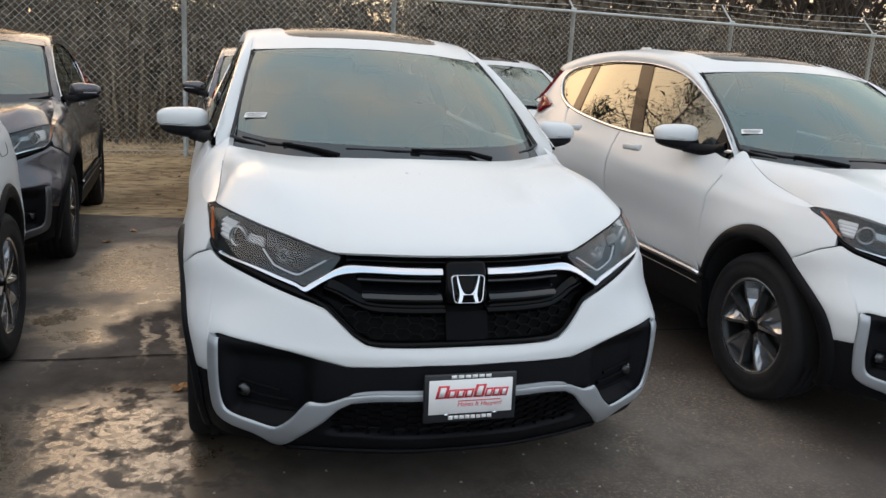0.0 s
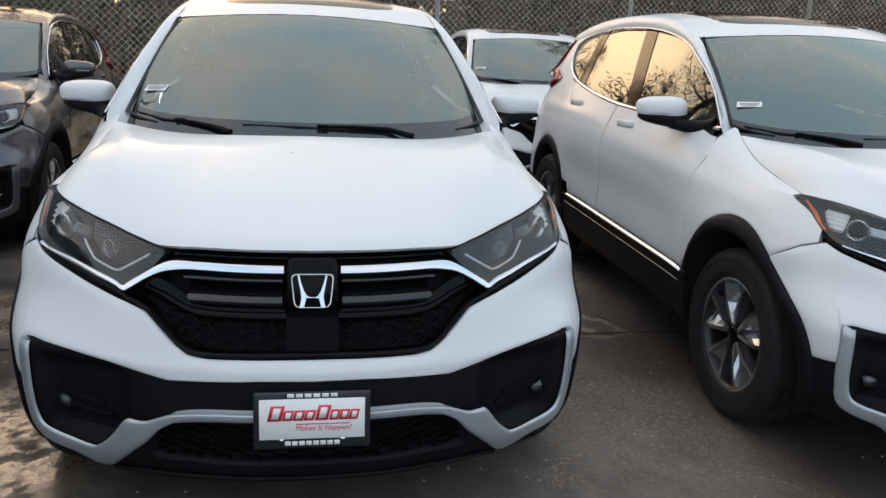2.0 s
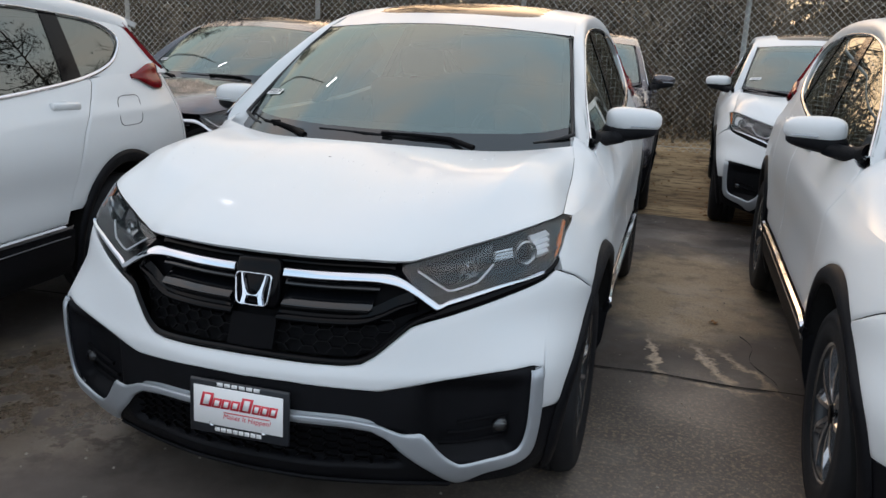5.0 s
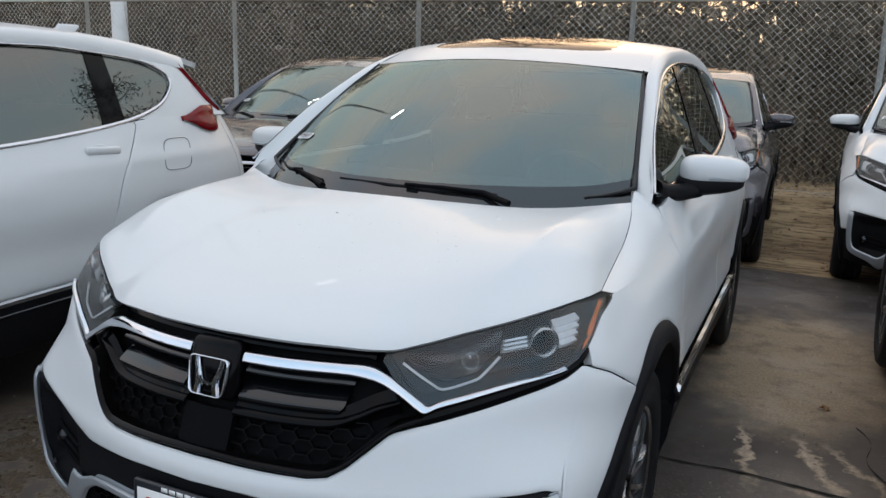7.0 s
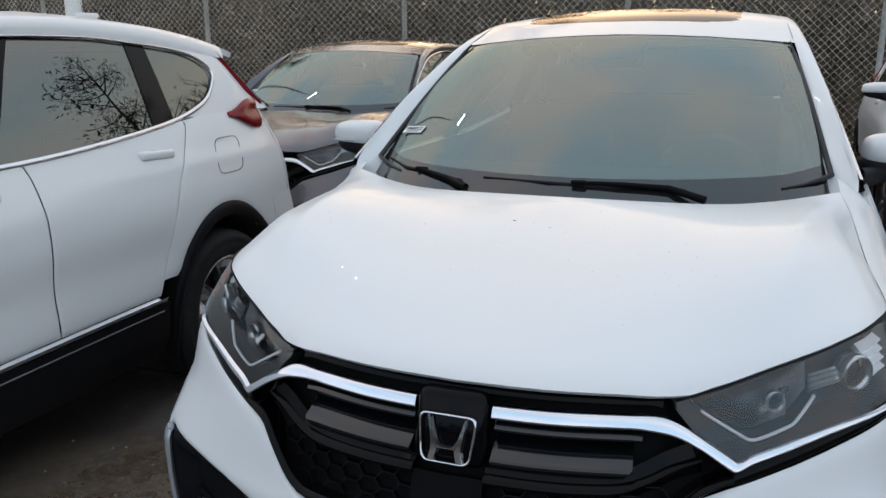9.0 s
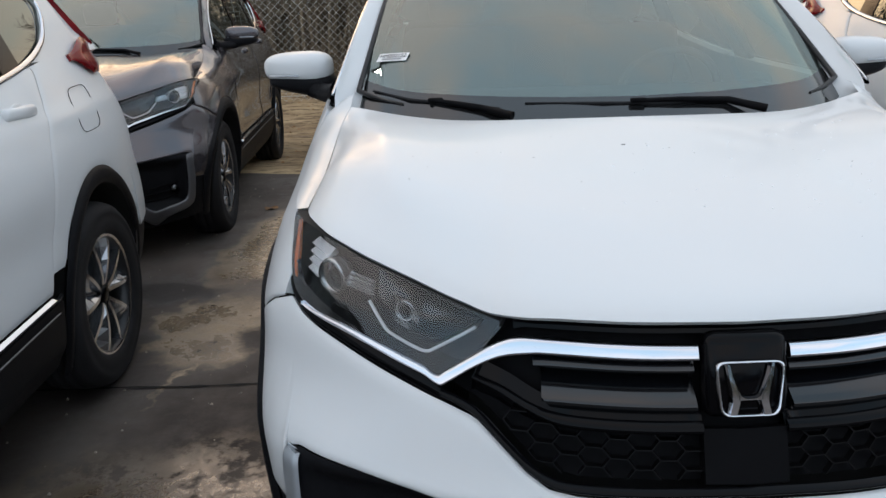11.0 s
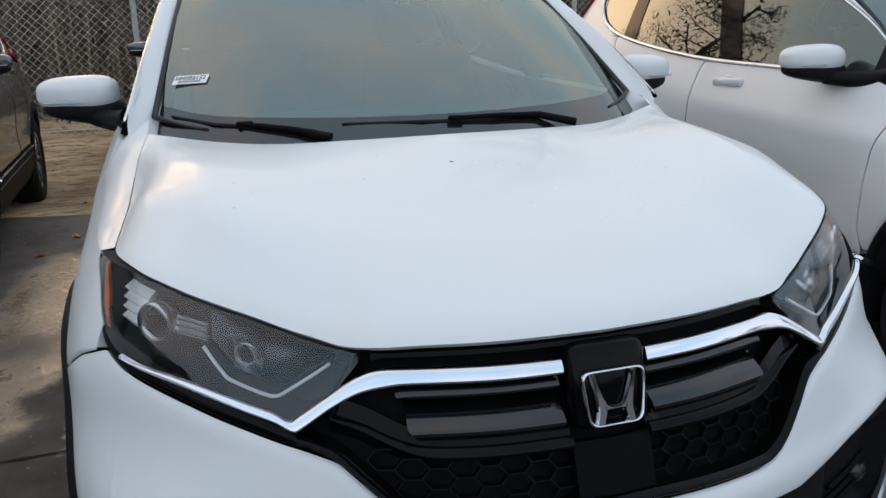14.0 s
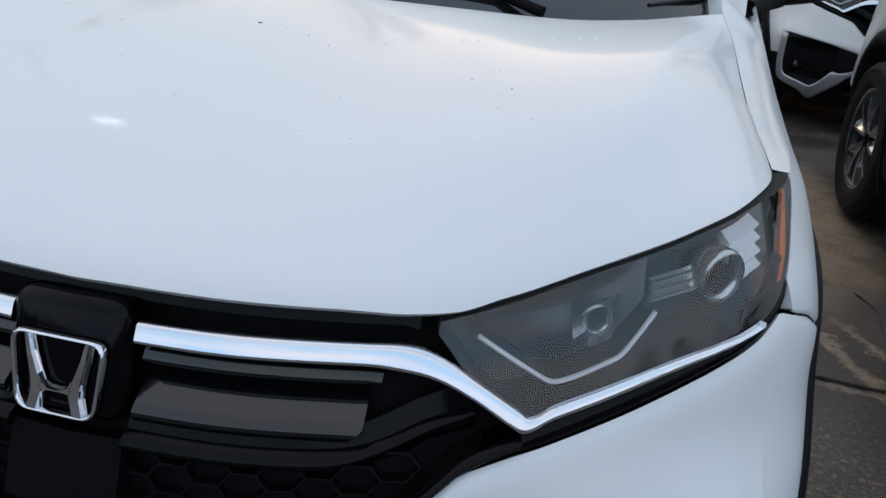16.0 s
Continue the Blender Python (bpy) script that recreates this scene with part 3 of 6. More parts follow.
def car(label, paint, trim, plate=False, sticker=False, words=False):
    """A compact sport utility vehicle; its badge stands at the origin, its nose looks along -y."""
    c = new("car")
    tagged(c, label, "car", "parked cars", "thing")
    B = lambda name, data, mat, lab="": part(name, data, mat, c, lab)
    both = ((1, False, "left"), (-1, True, "right"))

    # dark core that closes the inside
    def core(u, v):
        return wrap(u, .24 + (.62 - .24) * v, -.27 + .0 * v)
    B("underbody", sheet(core, steps(0, S_END, .08), (0, .5, 1), 0), UNDER)
    B("underbody", sheet(core, steps(0, S_END, .08), (0, .5, 1), 0, True), UNDER)
    B("floor_pan", box((1.25, 3.9, .05), (0, 2.25, .27)), UNDER)
    B("engine_bay", box((1.18, .75, .45), (0, .68, .66), .05), UNDER)
    B("grille_backing", sheet(lambda s, v: wrap(s, .24 + .64 * v, -.13), steps(-.54, .54, .04), np.linspace(0, 1, 8), 0), UNDER)

    # bonnet
    us = np.linspace(-1, 1, 141)
    vs = np.concatenate((np.array((0, .008, .018, .03, .045, .065, .09, .12)), np.linspace(.15, 1, 46)))
    B("hood", sheet(hood_P, us, vs, .014), paint)
    # grille, chrome bars, lattice
    g = B("grille", sheet(band(grille_low, grille_top, -.052), steps(-.54, .54, .015), np.linspace(0, 1, 16), .03), BLACK, "gloss black grille with honeycomb lattice")
    rimp = [((s, grille_low(s) - .004), (s, grille_low(s) + .010)) for s in (.0, .15, .30, .345, .385, .435, .475, .515, .545)]
    lo = [((-a, b), (-p, q)) for (a, b), (p, q) in rimp[:0:-1]] + rimp
    P, u = ribbon(lo, -.006, .012, 5)
    part("grille_rim", sheet(P, u, np.linspace(0, 1, 6), .012), GLOSS_BLACK, g)
    part("upper_grille_strip", sheet(band(line((0, .872), (.39, .872), (.405, .868)), line((0, .899), (.39, .898), (.405, .885)), -.02), steps(-.405, .405), np.linspace(0, 1, 5), .04), GLOSS_BLACK, g)
    for sg, mir, nm in both:
        chrome = [((.080, .838), (.080, .863)), ((.20, .838), (.20, .864)), ((.33, .839), (.33, .865)), ((.375, .836), (.393, .864)), ((.428, .827), (.436, .850)),
                  ((.478, .805), (.486, .822)), ((.523, .778), (.534, .794)), ((.545, .769), (.552, .785)), ((.576, .782), (.578, .796)), ((.63, .797), (.63, .810)), ((.72, .823), (.72, .834)), ((.80, .842), (.80, .849)), ((.845, .853), (.845, .856)), ((.87, .8595), (.87, .8605))]
        P, u = ribbon(chrome, .001, .009, 5, 9)
        B("chrome_bar", sheet(P, u, (0, .04, .09, .15, .25, .5, .75, .85, .91, .96, 1), .006, mir), CHROME, "polished chrome bar running under the headlight")
        slats = (((.811, .815, .829, .834), (-.014, -.010, -.016, -.030), .368, .374), ((.741, .747, .756, .762, .766, .797, .801), (-.040, -.016, -.007, -.004, -.006, -.043, -.052), .338, .366))
        for zs, os_, e0, e1 in slats:
            k = np.linspace(0, 1, len(zs))
            def f(s, v, zs=zs, os_=os_, e0=e0, e1=e1, k=k):
                return wrap(.085 + (s - .085) / .3 * (e0 + (e1 - e0) * v - .085), np.interp(v, k, zs), np.interp(v, k, os_))
            rows = np.unique(np.concatenate([np.linspace(0, 1, 3 * len(zs) - 2), k]))
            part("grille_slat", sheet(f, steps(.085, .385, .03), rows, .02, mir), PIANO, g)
        low = [((.075, .712), (.075, .734)), ((.25, .712), (.25, .734)), ((.33, .716), (.335, .738)), ((.39, .738), (.385, .752)), ((.44, .762), (.43, .773)), ((.49, .78), (.48, .788))]
        P, u = ribbon(low, -.02, .012, 5)
        part("grille_slat", sheet(P, u, np.linspace(0, 1, 5), .04, mir), GLOSS_BLACK, g)
        h = hexes(g, "grille_lattice", .09, .42, .632, .715, -.030, .030, .62, inside=lambda s, z: z > grille_low(s) + .004 and z < .722 + .2 * max(0, s - .33))
        if mir:
            h.scale.x = -1
        # headlight
        hl = B("headlight", sheet(band(lamp_low, lamp_top, .0), steps(.425, 1.155, .012), np.linspace(0, 1, 14), .0, mir), LENS, "clear headlight with daytime light guide and amber reflector")
        hl.visible_shadow = False
        part("lamp_housing", sheet(band(lamp_low, lamp_top, -.080), steps(.43, 1.15, .015), np.linspace(0, 1, 12), 0, mir), HOUSING, hl)
        part("lamp_skirt", sheet(lambda s, v: wrap(s, lamp_low(s), -.087 + .087 * v), steps(.425, 1.155, .012), (0, 1), 0, mir), UNDER, hl)
        part("lamp_skirt", sheet(lambda s, v: wrap(s, lamp_top(s), -.087 + .087 * v), steps(.425, 1.155, .012), (0, 1), 0, mir), UNDER, hl)
        guide = [((.470, .867), (.476, .872)), ((.512, .844), (.517, .850)), ((.556, .821), (.560, .8275)), ((.570, .8155), (.572, .822)), ((.585, .815), (.585, .822)), ((.610, .821), (.608, .828)), ((.650, .834), (.646, .841)), ((.662, .840), (.656, .846)), ((.676, .855), (.669, .859)), ((.704, .886), (.694, .889))]
        line_ = dense([[(p + q) / 2 for p, q in zip(*pair)] for pair in guide], 4)
        part("light_guide", tube([wrap(p, q, -.006) * (sg, 1, 1) for p, q in line_], .0034, 8), DRL, hl, "white light guide")
        shelf = lambda w, v: wrap(np.interp(w, np.arange(len(line_)), line_[:, 0]), np.interp(w, np.arange(len(line_)), line_[:, 1]) - .005, -.014 - .05 * v)
        part("guide_shelf", sheet(shelf, np.arange(len(line_)), (0, .5, 1), 0, mir), HOUSING, hl)
        for s, z, r, o in ((.825, .909, .028, -.03), (.635, .868, .016, -.045)):
            p, q = wrap(s, z, o), wrap(s, z, o - .05)
            bm = bmesh.new()
            bmesh.ops.create_uvsphere(bm, u_segments=20, v_segments=12, radius=r)
            bmesh.ops.transform(bm, matrix=Matrix.Translation(Vector(q * (sg, 1, 1)) * .6 + Vector(p * (sg, 1, 1)) * .4), verts=bm.verts)
            part("projector", bm, GLOSS_BLACK if r > .02 else CHROME, hl)
            ringv, ringf = lathe([(r * 1.05, 0), (r * 1.25, .012), (r * 1.4, .004), (r * 1.4, -.02)], 24, "z")
            d = (Vector(p) - Vector(q)).normalized()
            mm = Matrix.Translation(p) @ d.to_track_quat("Z", "Y").to_matrix().to_4x4()
            ringv = [(mm @ Vector(v)) * 1.0 for v in ringv]
            part("projector_ring", ([(sg * v.x, v.y, v.z) for v in ringv], ringf), REFLECT, hl)
        cells = [((.885 - .006 * k, .899 + .0135 * k), (.950 + .012 * k, .905 + .014 * k)) for k in range(4)]
        for (a, za), (b, zb) in cells:
            f = lambda s, v, za=za, zb=zb, a=a, b=b: wrap(s, za + (zb - za) * (s - a) / (b - a) + .011 * v, -.032 - .012 * v)
            part("reflector_cell", sheet(f, steps(a, b, .03), (0, 1), .012, mir), DRL, hl)
        P, u = ribbon([((.938, .893), (.950, .898)), ((.962, .914), (.985, .912)), ((.995, .942), (1.018, .938)), ((1.035, .963), (1.052, .960)), ((1.085, .980), (1.093, .977))], -.008, .003, 4)
        part("side_reflector", sheet(P, u, np.linspace(0, 1, 4), .01, mir), AMBER, hl, "amber side reflector")
        for k in range(3):
            P, u = ribbon([((.705, .886 + .009 * k), (.705, .891 + .009 * k)), ((.745, .892 + .009 * k), (.745, .897 + .009 * k)), ((.785, .897 + .009 * k), (.785, .902 + .009 * k))], -.034, .006, 3)
            part("reflector_rib", sheet(P, u, np.linspace(0, 1, 4), .01, mir), REFLECT, hl)
        sill_of_bowl = line((.47, .872), (.556, .830), (.585, .823), (.655, .846), (.705, .892))
        bowl = lambda s, v: wrap(s, sill_of_bowl(s) + np.maximum(lamp_top(s) - .022 - sill_of_bowl(s), .002) * v, -.040 - .034 * np.sin(np.pi * np.clip((s - .47) / .235, 0, 1)) * np.sin(np.pi * v))
        for za, zb, a, b in ((.848, .866, .606, .622), (.838, .846, .630, .660), (.876, .884, .640, .664)):
            f = lambda s, v, za=za, zb=zb, a=a, b=b: wrap(s, za + (zb - za) * v + .010 * (s - a) / (b - a), -.036 - .016 * v * (1 - .7 * (s - a) / (b - a)))
            part("reflector_facet", sheet(f, steps(a, b, .012), np.linspace(0, 1, 4), .006, mir), REFLECT, hl)
        part("reflector_bowl", sheet(bowl, steps(.475, .702, .014), np.linspace(0, 1, 7), 0, mir), BOWL, hl)
        # black surround below the headlight
        rim2 = [((.535, .740), (.545, .764)), ((.57, .746), (.572, .778)), ((.67, .775), (.67, .808)), ((.80, .814), (.80, .844)), ((.88, .838), (.874, .862)), ((.935, .866), (.925, .880)), ((.985, .906), (.98, .912))]
        P, u = ribbon(rim2, -.008, .006, 4)
        B("headlight_surround", sheet(P, u, np.linspace(0, 1, 5), .03, mir), GLOSS_BLACK)

    # bumper
    def bump_hi(s):
        return np.interp(s, (0, .30, .35, .39, .44, .48, .535, .57, .67, .80, .88, .93, 1.02, 1.14, 1.215, 1.25), (.614, .61, .616, .640, .685, .72, .736, .744, .772, .811, .835, .858, .827, .764, .70, .66))
    def bump_lo(s):
        y = np.interp(s, ARC, OUT[:, 1])
        return np.minimum(np.maximum(white_low(s), arch(y, HUB_F)), bump_hi(s) - .004)
    cols = np.unique(np.round(np.concatenate((steps(-1.14, 1.14, .0125), (-.893, .893, -.904, .904))), 4))
    B("front_bumper", sheet(band(bump_lo, bump_hi, 0, .006), cols, ROWS_V, .03), paint, "painted front bumper")
    low_lo = line((0, .218), (.32, .212), (.56, .204), (.64, .196), (.8, .228), (1.0, .25), (1.2, .27))
    def low_hi(s):
        return np.maximum(white_low(s) - .004, low_lo(s) + .01)
    def low_P(s, v):
        a = np.abs(s)
        l, h = low_lo(a), low_hi(a)
        z = l + (h - l) * v
        dent = .055 * ramp(a, .50, .60) * (1 - ramp(a, .83, .86)) * ramp(z, .30, .36) * (1 - ramp(z, .52, .60))
        air = .05 * (1 - ramp(a, .42, .50)) * ramp(z, .285, .30) * (1 - ramp(z, .405, .42))
        return wrap(s, z, -.008 - dent - air)
    B("lower_bumper", sheet(low_P, np.unique(np.round(np.concatenate((steps(-1.0, 1.0, .015), (-.893, .893, -.904, .904))), 4)), np.linspace(0, 1, 40), .03), CLAD, "unpainted black lower bumper")
    P, u = ribbon([((q, float(low_lo(abs(q))) + .004), (q, float(low_lo(abs(q))) + .016)) for q in np.linspace(-.62, .62, 17)], -.004, .012, 2)
    B("splitter_lip", sheet(P, u, np.linspace(0, 1, 5), .02), CLAD, "thin black lip under the bumper")
    hexes(c, "air_intake_lattice", -.45, .45, .298, .402, -.022, .03, .5)
    for sg, mir, nm in both:
        frame_ = [((.854, .604), (.885, .612)), ((.858, .585), (.897, .59)), ((.862, .50), (.905, .50)), ((.862, .42), (.905, .41)), ((.85, .365), (.895, .335)), ((.82, .343), (.85, .298)), ((.74, .322), (.74, .262)),
                  ((.675, .305), (.66, .214)), ((.645, .310), (.62, .222)), ((.60, .345), (.57, .266)), ((.545, .408), (.52, .310)), ((.515, .412), (.48, .345)), ((.48, .413), (.44, .388)), ((.44, .428), (.405, .41)), ((.40, .443), (.375, .424)),
                  ((.30, .457), (.30, .436)), ((.16, .461), (.16, .440)), ((.0, .461), (.0, .440))]
        P, u = ribbon(frame_, .0, .009, 6, 8)
        B("bumper_trim", sheet(P, u, (0, .04, .09, .16, .3, .5, .7, .84, .91, .96, 1), .03, mir), trim, "satin silver trim round the fog lamp")
        fl = B("fog_lamp", sheet(lambda a, r: np.stack([wrap(.805 + .03 * r * np.cos(a), .412 + .026 * r * np.sin(a), -.045 + .01 * (1 - r * r))[..., k] for k in range(3)], -1), np.linspace(0, 2 * math.pi, 21), np.linspace(0.02, 1, 5), 0, mir), LENS)
        bm = bmesh.new()
        bmesh.ops.create_uvsphere(bm, u_segments=16, v_segments=8, radius=.022)
        q = wrap(.805, .412, -.06) * (sg, 1, 1)
        bmesh.ops.translate(bm, vec=q, verts=bm.verts)
        part("bulb", bm, BOWL, fl)
        for k in range(3):
            P, u = ribbon([((.60 + .03 * k, .345 + .035 * k), (.60 + .03 * k, .357 + .035 * k)), ((.70, .352 + .035 * k), (.70, .364 + .035 * k)), ((.835, .375 + .035 * k), (.835, .387 + .035 * k))], -.058, .008, 4)
            B("fog_slat", sheet(P, u, np.linspace(0, 1, 4), .03, mir), BLACK)

    # sides
    for sg, mir, nm in both:
        Y = lambda s: np.interp(s, ARC, OUT[:, 1])
        s_of = lambda y: float(side_s(y))
        zsh = curve((.45, .98), (.58, .985), (.85, .988), (1.05, 1.003), (1.3, 1.06))
        def fen(u, v):
            s0, s1 = .955 + 0 * v, side_s(seam_y(.545 + .50 * v) - .003)
            s = s0 + (s1 - s0) * u
            y = Y(s)
            seam = np.interp(s, (.93, 1.02, 1.14, 1.215, 1.25), (.862, .8305, .7675, .7035, .6))
            lo = np.maximum(np.maximum(np.where(s < 1.27, seam, 0), arch(y, HUB_F)), .545)
            hi = np.where(s < 1.15, np.minimum(lamp_low(s) - .004, zsh(y)), zsh(y))
            hi = np.maximum(hi, lo + .003)
            edge = np.clip(1 - v / .06, 0, 1) ** 2
            z = lo + (hi - lo) * v
            crease = .010 * np.exp(-((z - (.93 + .03 * (y - .9))) / .05) ** 2) * ramp(y, .5, .8)
            return wrap(s, z, crease - .004 * edge)
        B("fender", sheet(fen, np.linspace(0, 1, 60), np.linspace(0, 1, 26), .03, mir), paint)
        inner = [(x, y, z) for x, y, z in HOOD_SIDE] + [(.747, 1.205, 1.160), (.744, 1.240, 1.165)]
        I = dense(inner, 5)
        def top(u, v):
            x, y, z = (np.interp(u, np.arange(len(I)), I[:, k]) for k in range(3))
            o = wrap(side_s(np.maximum(y, .45)), zsh(y), .0) + np.stack([.01 * np.exp(-((zsh(y) - (.93 + .03 * (y - .9))) / .05) ** 2) * ramp(y, .5, .8) * 1.0, 0 * x, 0 * x], -1)
            cx, cz = o[..., 0] - .35 * (o[..., 0] - x), o[..., 2] + .72 * (z - o[..., 2])
            w0, w1, w2 = (1 - v) ** 2, 2 * v * (1 - v), v * v
            return np.stack([w0 * o[..., 0] + w1 * cx + w2 * (x + .002), w0 * o[..., 1] + (1 - w0) * y, w0 * o[..., 2] + w1 * cz + w2 * z], -1)
        B("fender_top", sheet(top, np.arange(len(I)), np.linspace(0, 1, 10), .0, mir), paint)
        B("fender_closing", sheet(lambda u, v: wrap(side_s(1.15 + .16 * u), .98 + .10 * v, -.035), np.linspace(0, 1, 5), np.linspace(0, 1, 5), 0, mir), paint)
        # doors and quarter panel
        def skin(y0, y1, hi, lo=lambda y: sill_line + .012 * (y - 1.2), first=False):
            def P(u, v):
                zz = .53 + .62 * v
                zf = lo(1.25) + (hi(1.25) - lo(1.25)) * v if first else zz
                s = side_s(y0(zf)) + (side_s(y1(zz)) - side_s(y0(zf))) * u
                y = Y(s)
                l = np.maximum(lo(y), arch(y, HUB_R))
                h = hi(y)
                z = l + (h - l) * v
                crease = .010 * np.exp(-((z - (.93 + .03 * (y - .9))) / .05) ** 2) * (1 - ramp(y, 1.6, 3.0)) + .008 * np.exp(-((z - 1.06) / .035) ** 2) * ramp(y, 2.2, 3.2) * (1 - ramp(y, 3.9, 4.2))
                hollow = -.016 * np.exp(-((z - .70) / .11) ** 2) * ramp(y, 1.2, 1.6) * (1 - ramp(y, 2.9, 3.3))
                edge = np.clip(1 - np.minimum(np.minimum(u, 1 - u) / .012, v / .03), 0, 1) ** 2
                return wrap(s, z, crease + hollow - .004 * edge)
            return P
        mid_seam = line((.4, 2.41), (1.1, 2.425), (1.2, 2.40))
        back_seam = lambda z: HUB_R - .40 + .0 * z + np.where(z > .5, np.interp(z, (.5, .7, .85, 1.0, 1.12, 1.2), (-.10, .0, .10, .24, .31, .28)) - 0, 0)
        doors = ((lambda z: seam_y(z) + .005, lambda z: mid_seam(z) - .003, "front_door"), (lambda z: mid_seam(z) + .003, lambda z: back_seam(z) - .003, "rear_door"))
        for y0, y1, dn in doors:
            d = B(dn, sheet(skin(y0, y1, lambda y: belt(y) - .030 * (1 - ramp(y, 1.24, 1.42)), first=dn == "front_door"), np.concatenate(((0, .006, .012), np.linspace(.03, .97, 30), (.988, .994, 1))), np.concatenate(((0, .012, .03), np.linspace(.07, 1, 26))), .03, mir), paint)
            hy = 2.17 if dn == "front_door" else 3.07
            hz = 1.075 if dn == "front_door" else 1.115
            p = wrap(side_s(hy), hz, .028) * (sg, 1, 1)
            bm = box((.03, .21, .040), (0, 0, 0), .0145, 3)
            for v in bm.verts:
                v.co.x -= sg * .028 * (v.co.y / .1) ** 2
            bmesh.ops.transform(bm, matrix=pose(p[0], p[1], p[2], -3, 0, 0), verts=bm.verts)
            part("door_handle", bm, paint, d)
            q = wrap(side_s(hy - .02), hz - .004, .003) * (sg, 1, 1)
            bm = bmesh.new()
            bmesh.ops.create_uvsphere(bm, u_segments=18, v_segments=10, radius=.05)
            bmesh.ops.scale(bm, vec=(.12, 1.1, .72), verts=bm.verts)
            bmesh.ops.translate(bm, vec=q, verts=bm.verts)
            part("handle_recess", bm, paint, d)
        B("quarter_panel", sheet(skin(lambda z: back_seam(z) + .003, lambda z: 4.14 + 0 * z, lambda y: belt(y), lambda y: .60 + 0 * y), np.linspace(0, 1, 46), np.linspace(0, 1, 26), .03, mir), paint)
        sq = []
        for a in np.linspace(0, 2 * math.pi, 33):
            ca, sa = math.cos(a), math.sin(a)
            k = (abs(ca) ** 5 + abs(sa) ** 5) ** (-1 / 5)
            sq.append(wrap(side_s(3.56 + .105 * ca * k + .03 * sa * k), 1.062 + .078 * sa * k, .0045) * (sg, 1, 1))
        if sg > 0:
            B("fuel_flap_gap", tube(sq, .0014, 5), UNDER)
        # rear bumper and tail
        B("rear_bumper", sheet(lambda s, v: wrap(s, np.maximum(.50, arch(Y(s), HUB_R)) + (.80 - np.maximum(.50, arch(Y(s), HUB_R))) * v, .012 * (1 - v)), steps(s_of(3.88), S_END, .04), np.linspace(0, 1, 12), .03, mir), paint)
        B("rear_valance", sheet(lambda s, v: wrap(s, .28 + .215 * v, .004), steps(s_of(3.80), S_END, .05), np.linspace(0, 1, 6), .03, mir), CLAD)
        B("tailgate", sheet(lambda s, v: wrap(s, .80 + .45 * v, 0), steps(s_of(4.14), S_END, .04), np.linspace(0, 1, 10), .03, mir), paint)
        # cladding: sills and arches
        def sill(u, v):
            y = 1.16 + (2.98 - 1.16) * u
            z = .27 + (.487 + .012 * (y - 1.2) - .27) * v
            return wrap(side_s(y), z, .012 - .02 * (1 - ramp(v, 0, .4)))
        B("sill_cladding", sheet(sill, np.linspace(0, 1, 30), np.linspace(0, 1, 12), .04, mir), CLAD, "black plastic sill with thin chrome strip")
        B("sill_chrome", sheet(lambda u, v: wrap(side_s(1.20 + 1.76 * u), .484 + .012 * 1.76 * u + .029 * v, .004 + .019 * v ** .8), np.linspace(0, 1, 30), np.linspace(0, 1, 6), .015, mir), CHROME, "chrome strip along the sill")
        B("sill_groove_trim", sheet(lambda u, v: wrap(side_s(1.22 + 1.72 * u), .452 + .012 * 1.72 * u + .007 * v, .014 + .004 * np.sin(np.pi * v)), np.linspace(0, 1, 30), np.linspace(0, 1, 5), .01, mir), SATIN_DARK, "thin bright line under the chrome strip")
        B("sill_end_clip", sheet(lambda u, v: wrap(side_s(1.150 + .055 * u), .478 + .045 * v, .010 + .018 * np.sin(np.pi * np.clip(u, .1, .9)) * np.sin(np.pi * np.clip(v, .08, .92))), np.linspace(0, 1, 6), np.linspace(0, 1, 6), .02, mir), CLAD, "black clip closing the sill strip")
        for hub, y0, y1 in ((HUB_F, -.42, .44), (HUB_R, -.45, .43)):
            a0, a1 = (-.30, math.pi + .34) if hub == HUB_F else (-.34, math.pi + .30)
            def lip(a, v, hub=hub):
                y, z = hub + .016 - (.385 + .047 * v) * np.cos(a), TYRE_R + (.425 + .07 * v) * np.sin(a)
                s = np.where(y < .45, np.interp(y, OUT[:, 1], ARC), side_s(y))
                return wrap(s, z, .010 - .014 * (2 * v - 1) ** 4)
            B("wheel_arch_trim", sheet(lip, np.linspace(a0, a1, 48), np.linspace(0, 1, 7), .03, mir), CLAD)
            def liner(a, v, hub=hub):
                y, z = hub + .016 - .388 * np.cos(a), TYRE_R + .428 * np.sin(a)
                s = np.where(y < .45, np.interp(y, OUT[:, 1], ARC), side_s(y))
                p = wrap(s, z, .0)
                x = p[..., 0] + (.60 - p[..., 0]) * v
                return np.stack([x, y, z], -1)
            B("wheel_well", sheet(liner, np.linspace(-.2, math.pi + .2, 30), (0, .5, 1), 0, mir), UNDER)
            wheel(c, .806, hub, sg)
        # cabin sides
        P0, u = loft(RAIL_OUT, RAIL_IN, 5, 0, (0, 0, 1))
        P = lambda a, b, P0=P0: P0(a, b) + (.022 * 4 * b * (1 - b) * ramp(a, 2, 11))[..., None] * np.array((.75, -.15, .65)) - (1 - ramp(a, 0, 5) + 0 * b)[..., None] * np.array((.035, 0, .035))
        B("roof_rail", sheet(P, u, np.linspace(0, 1, 10), .0, mir), paint)
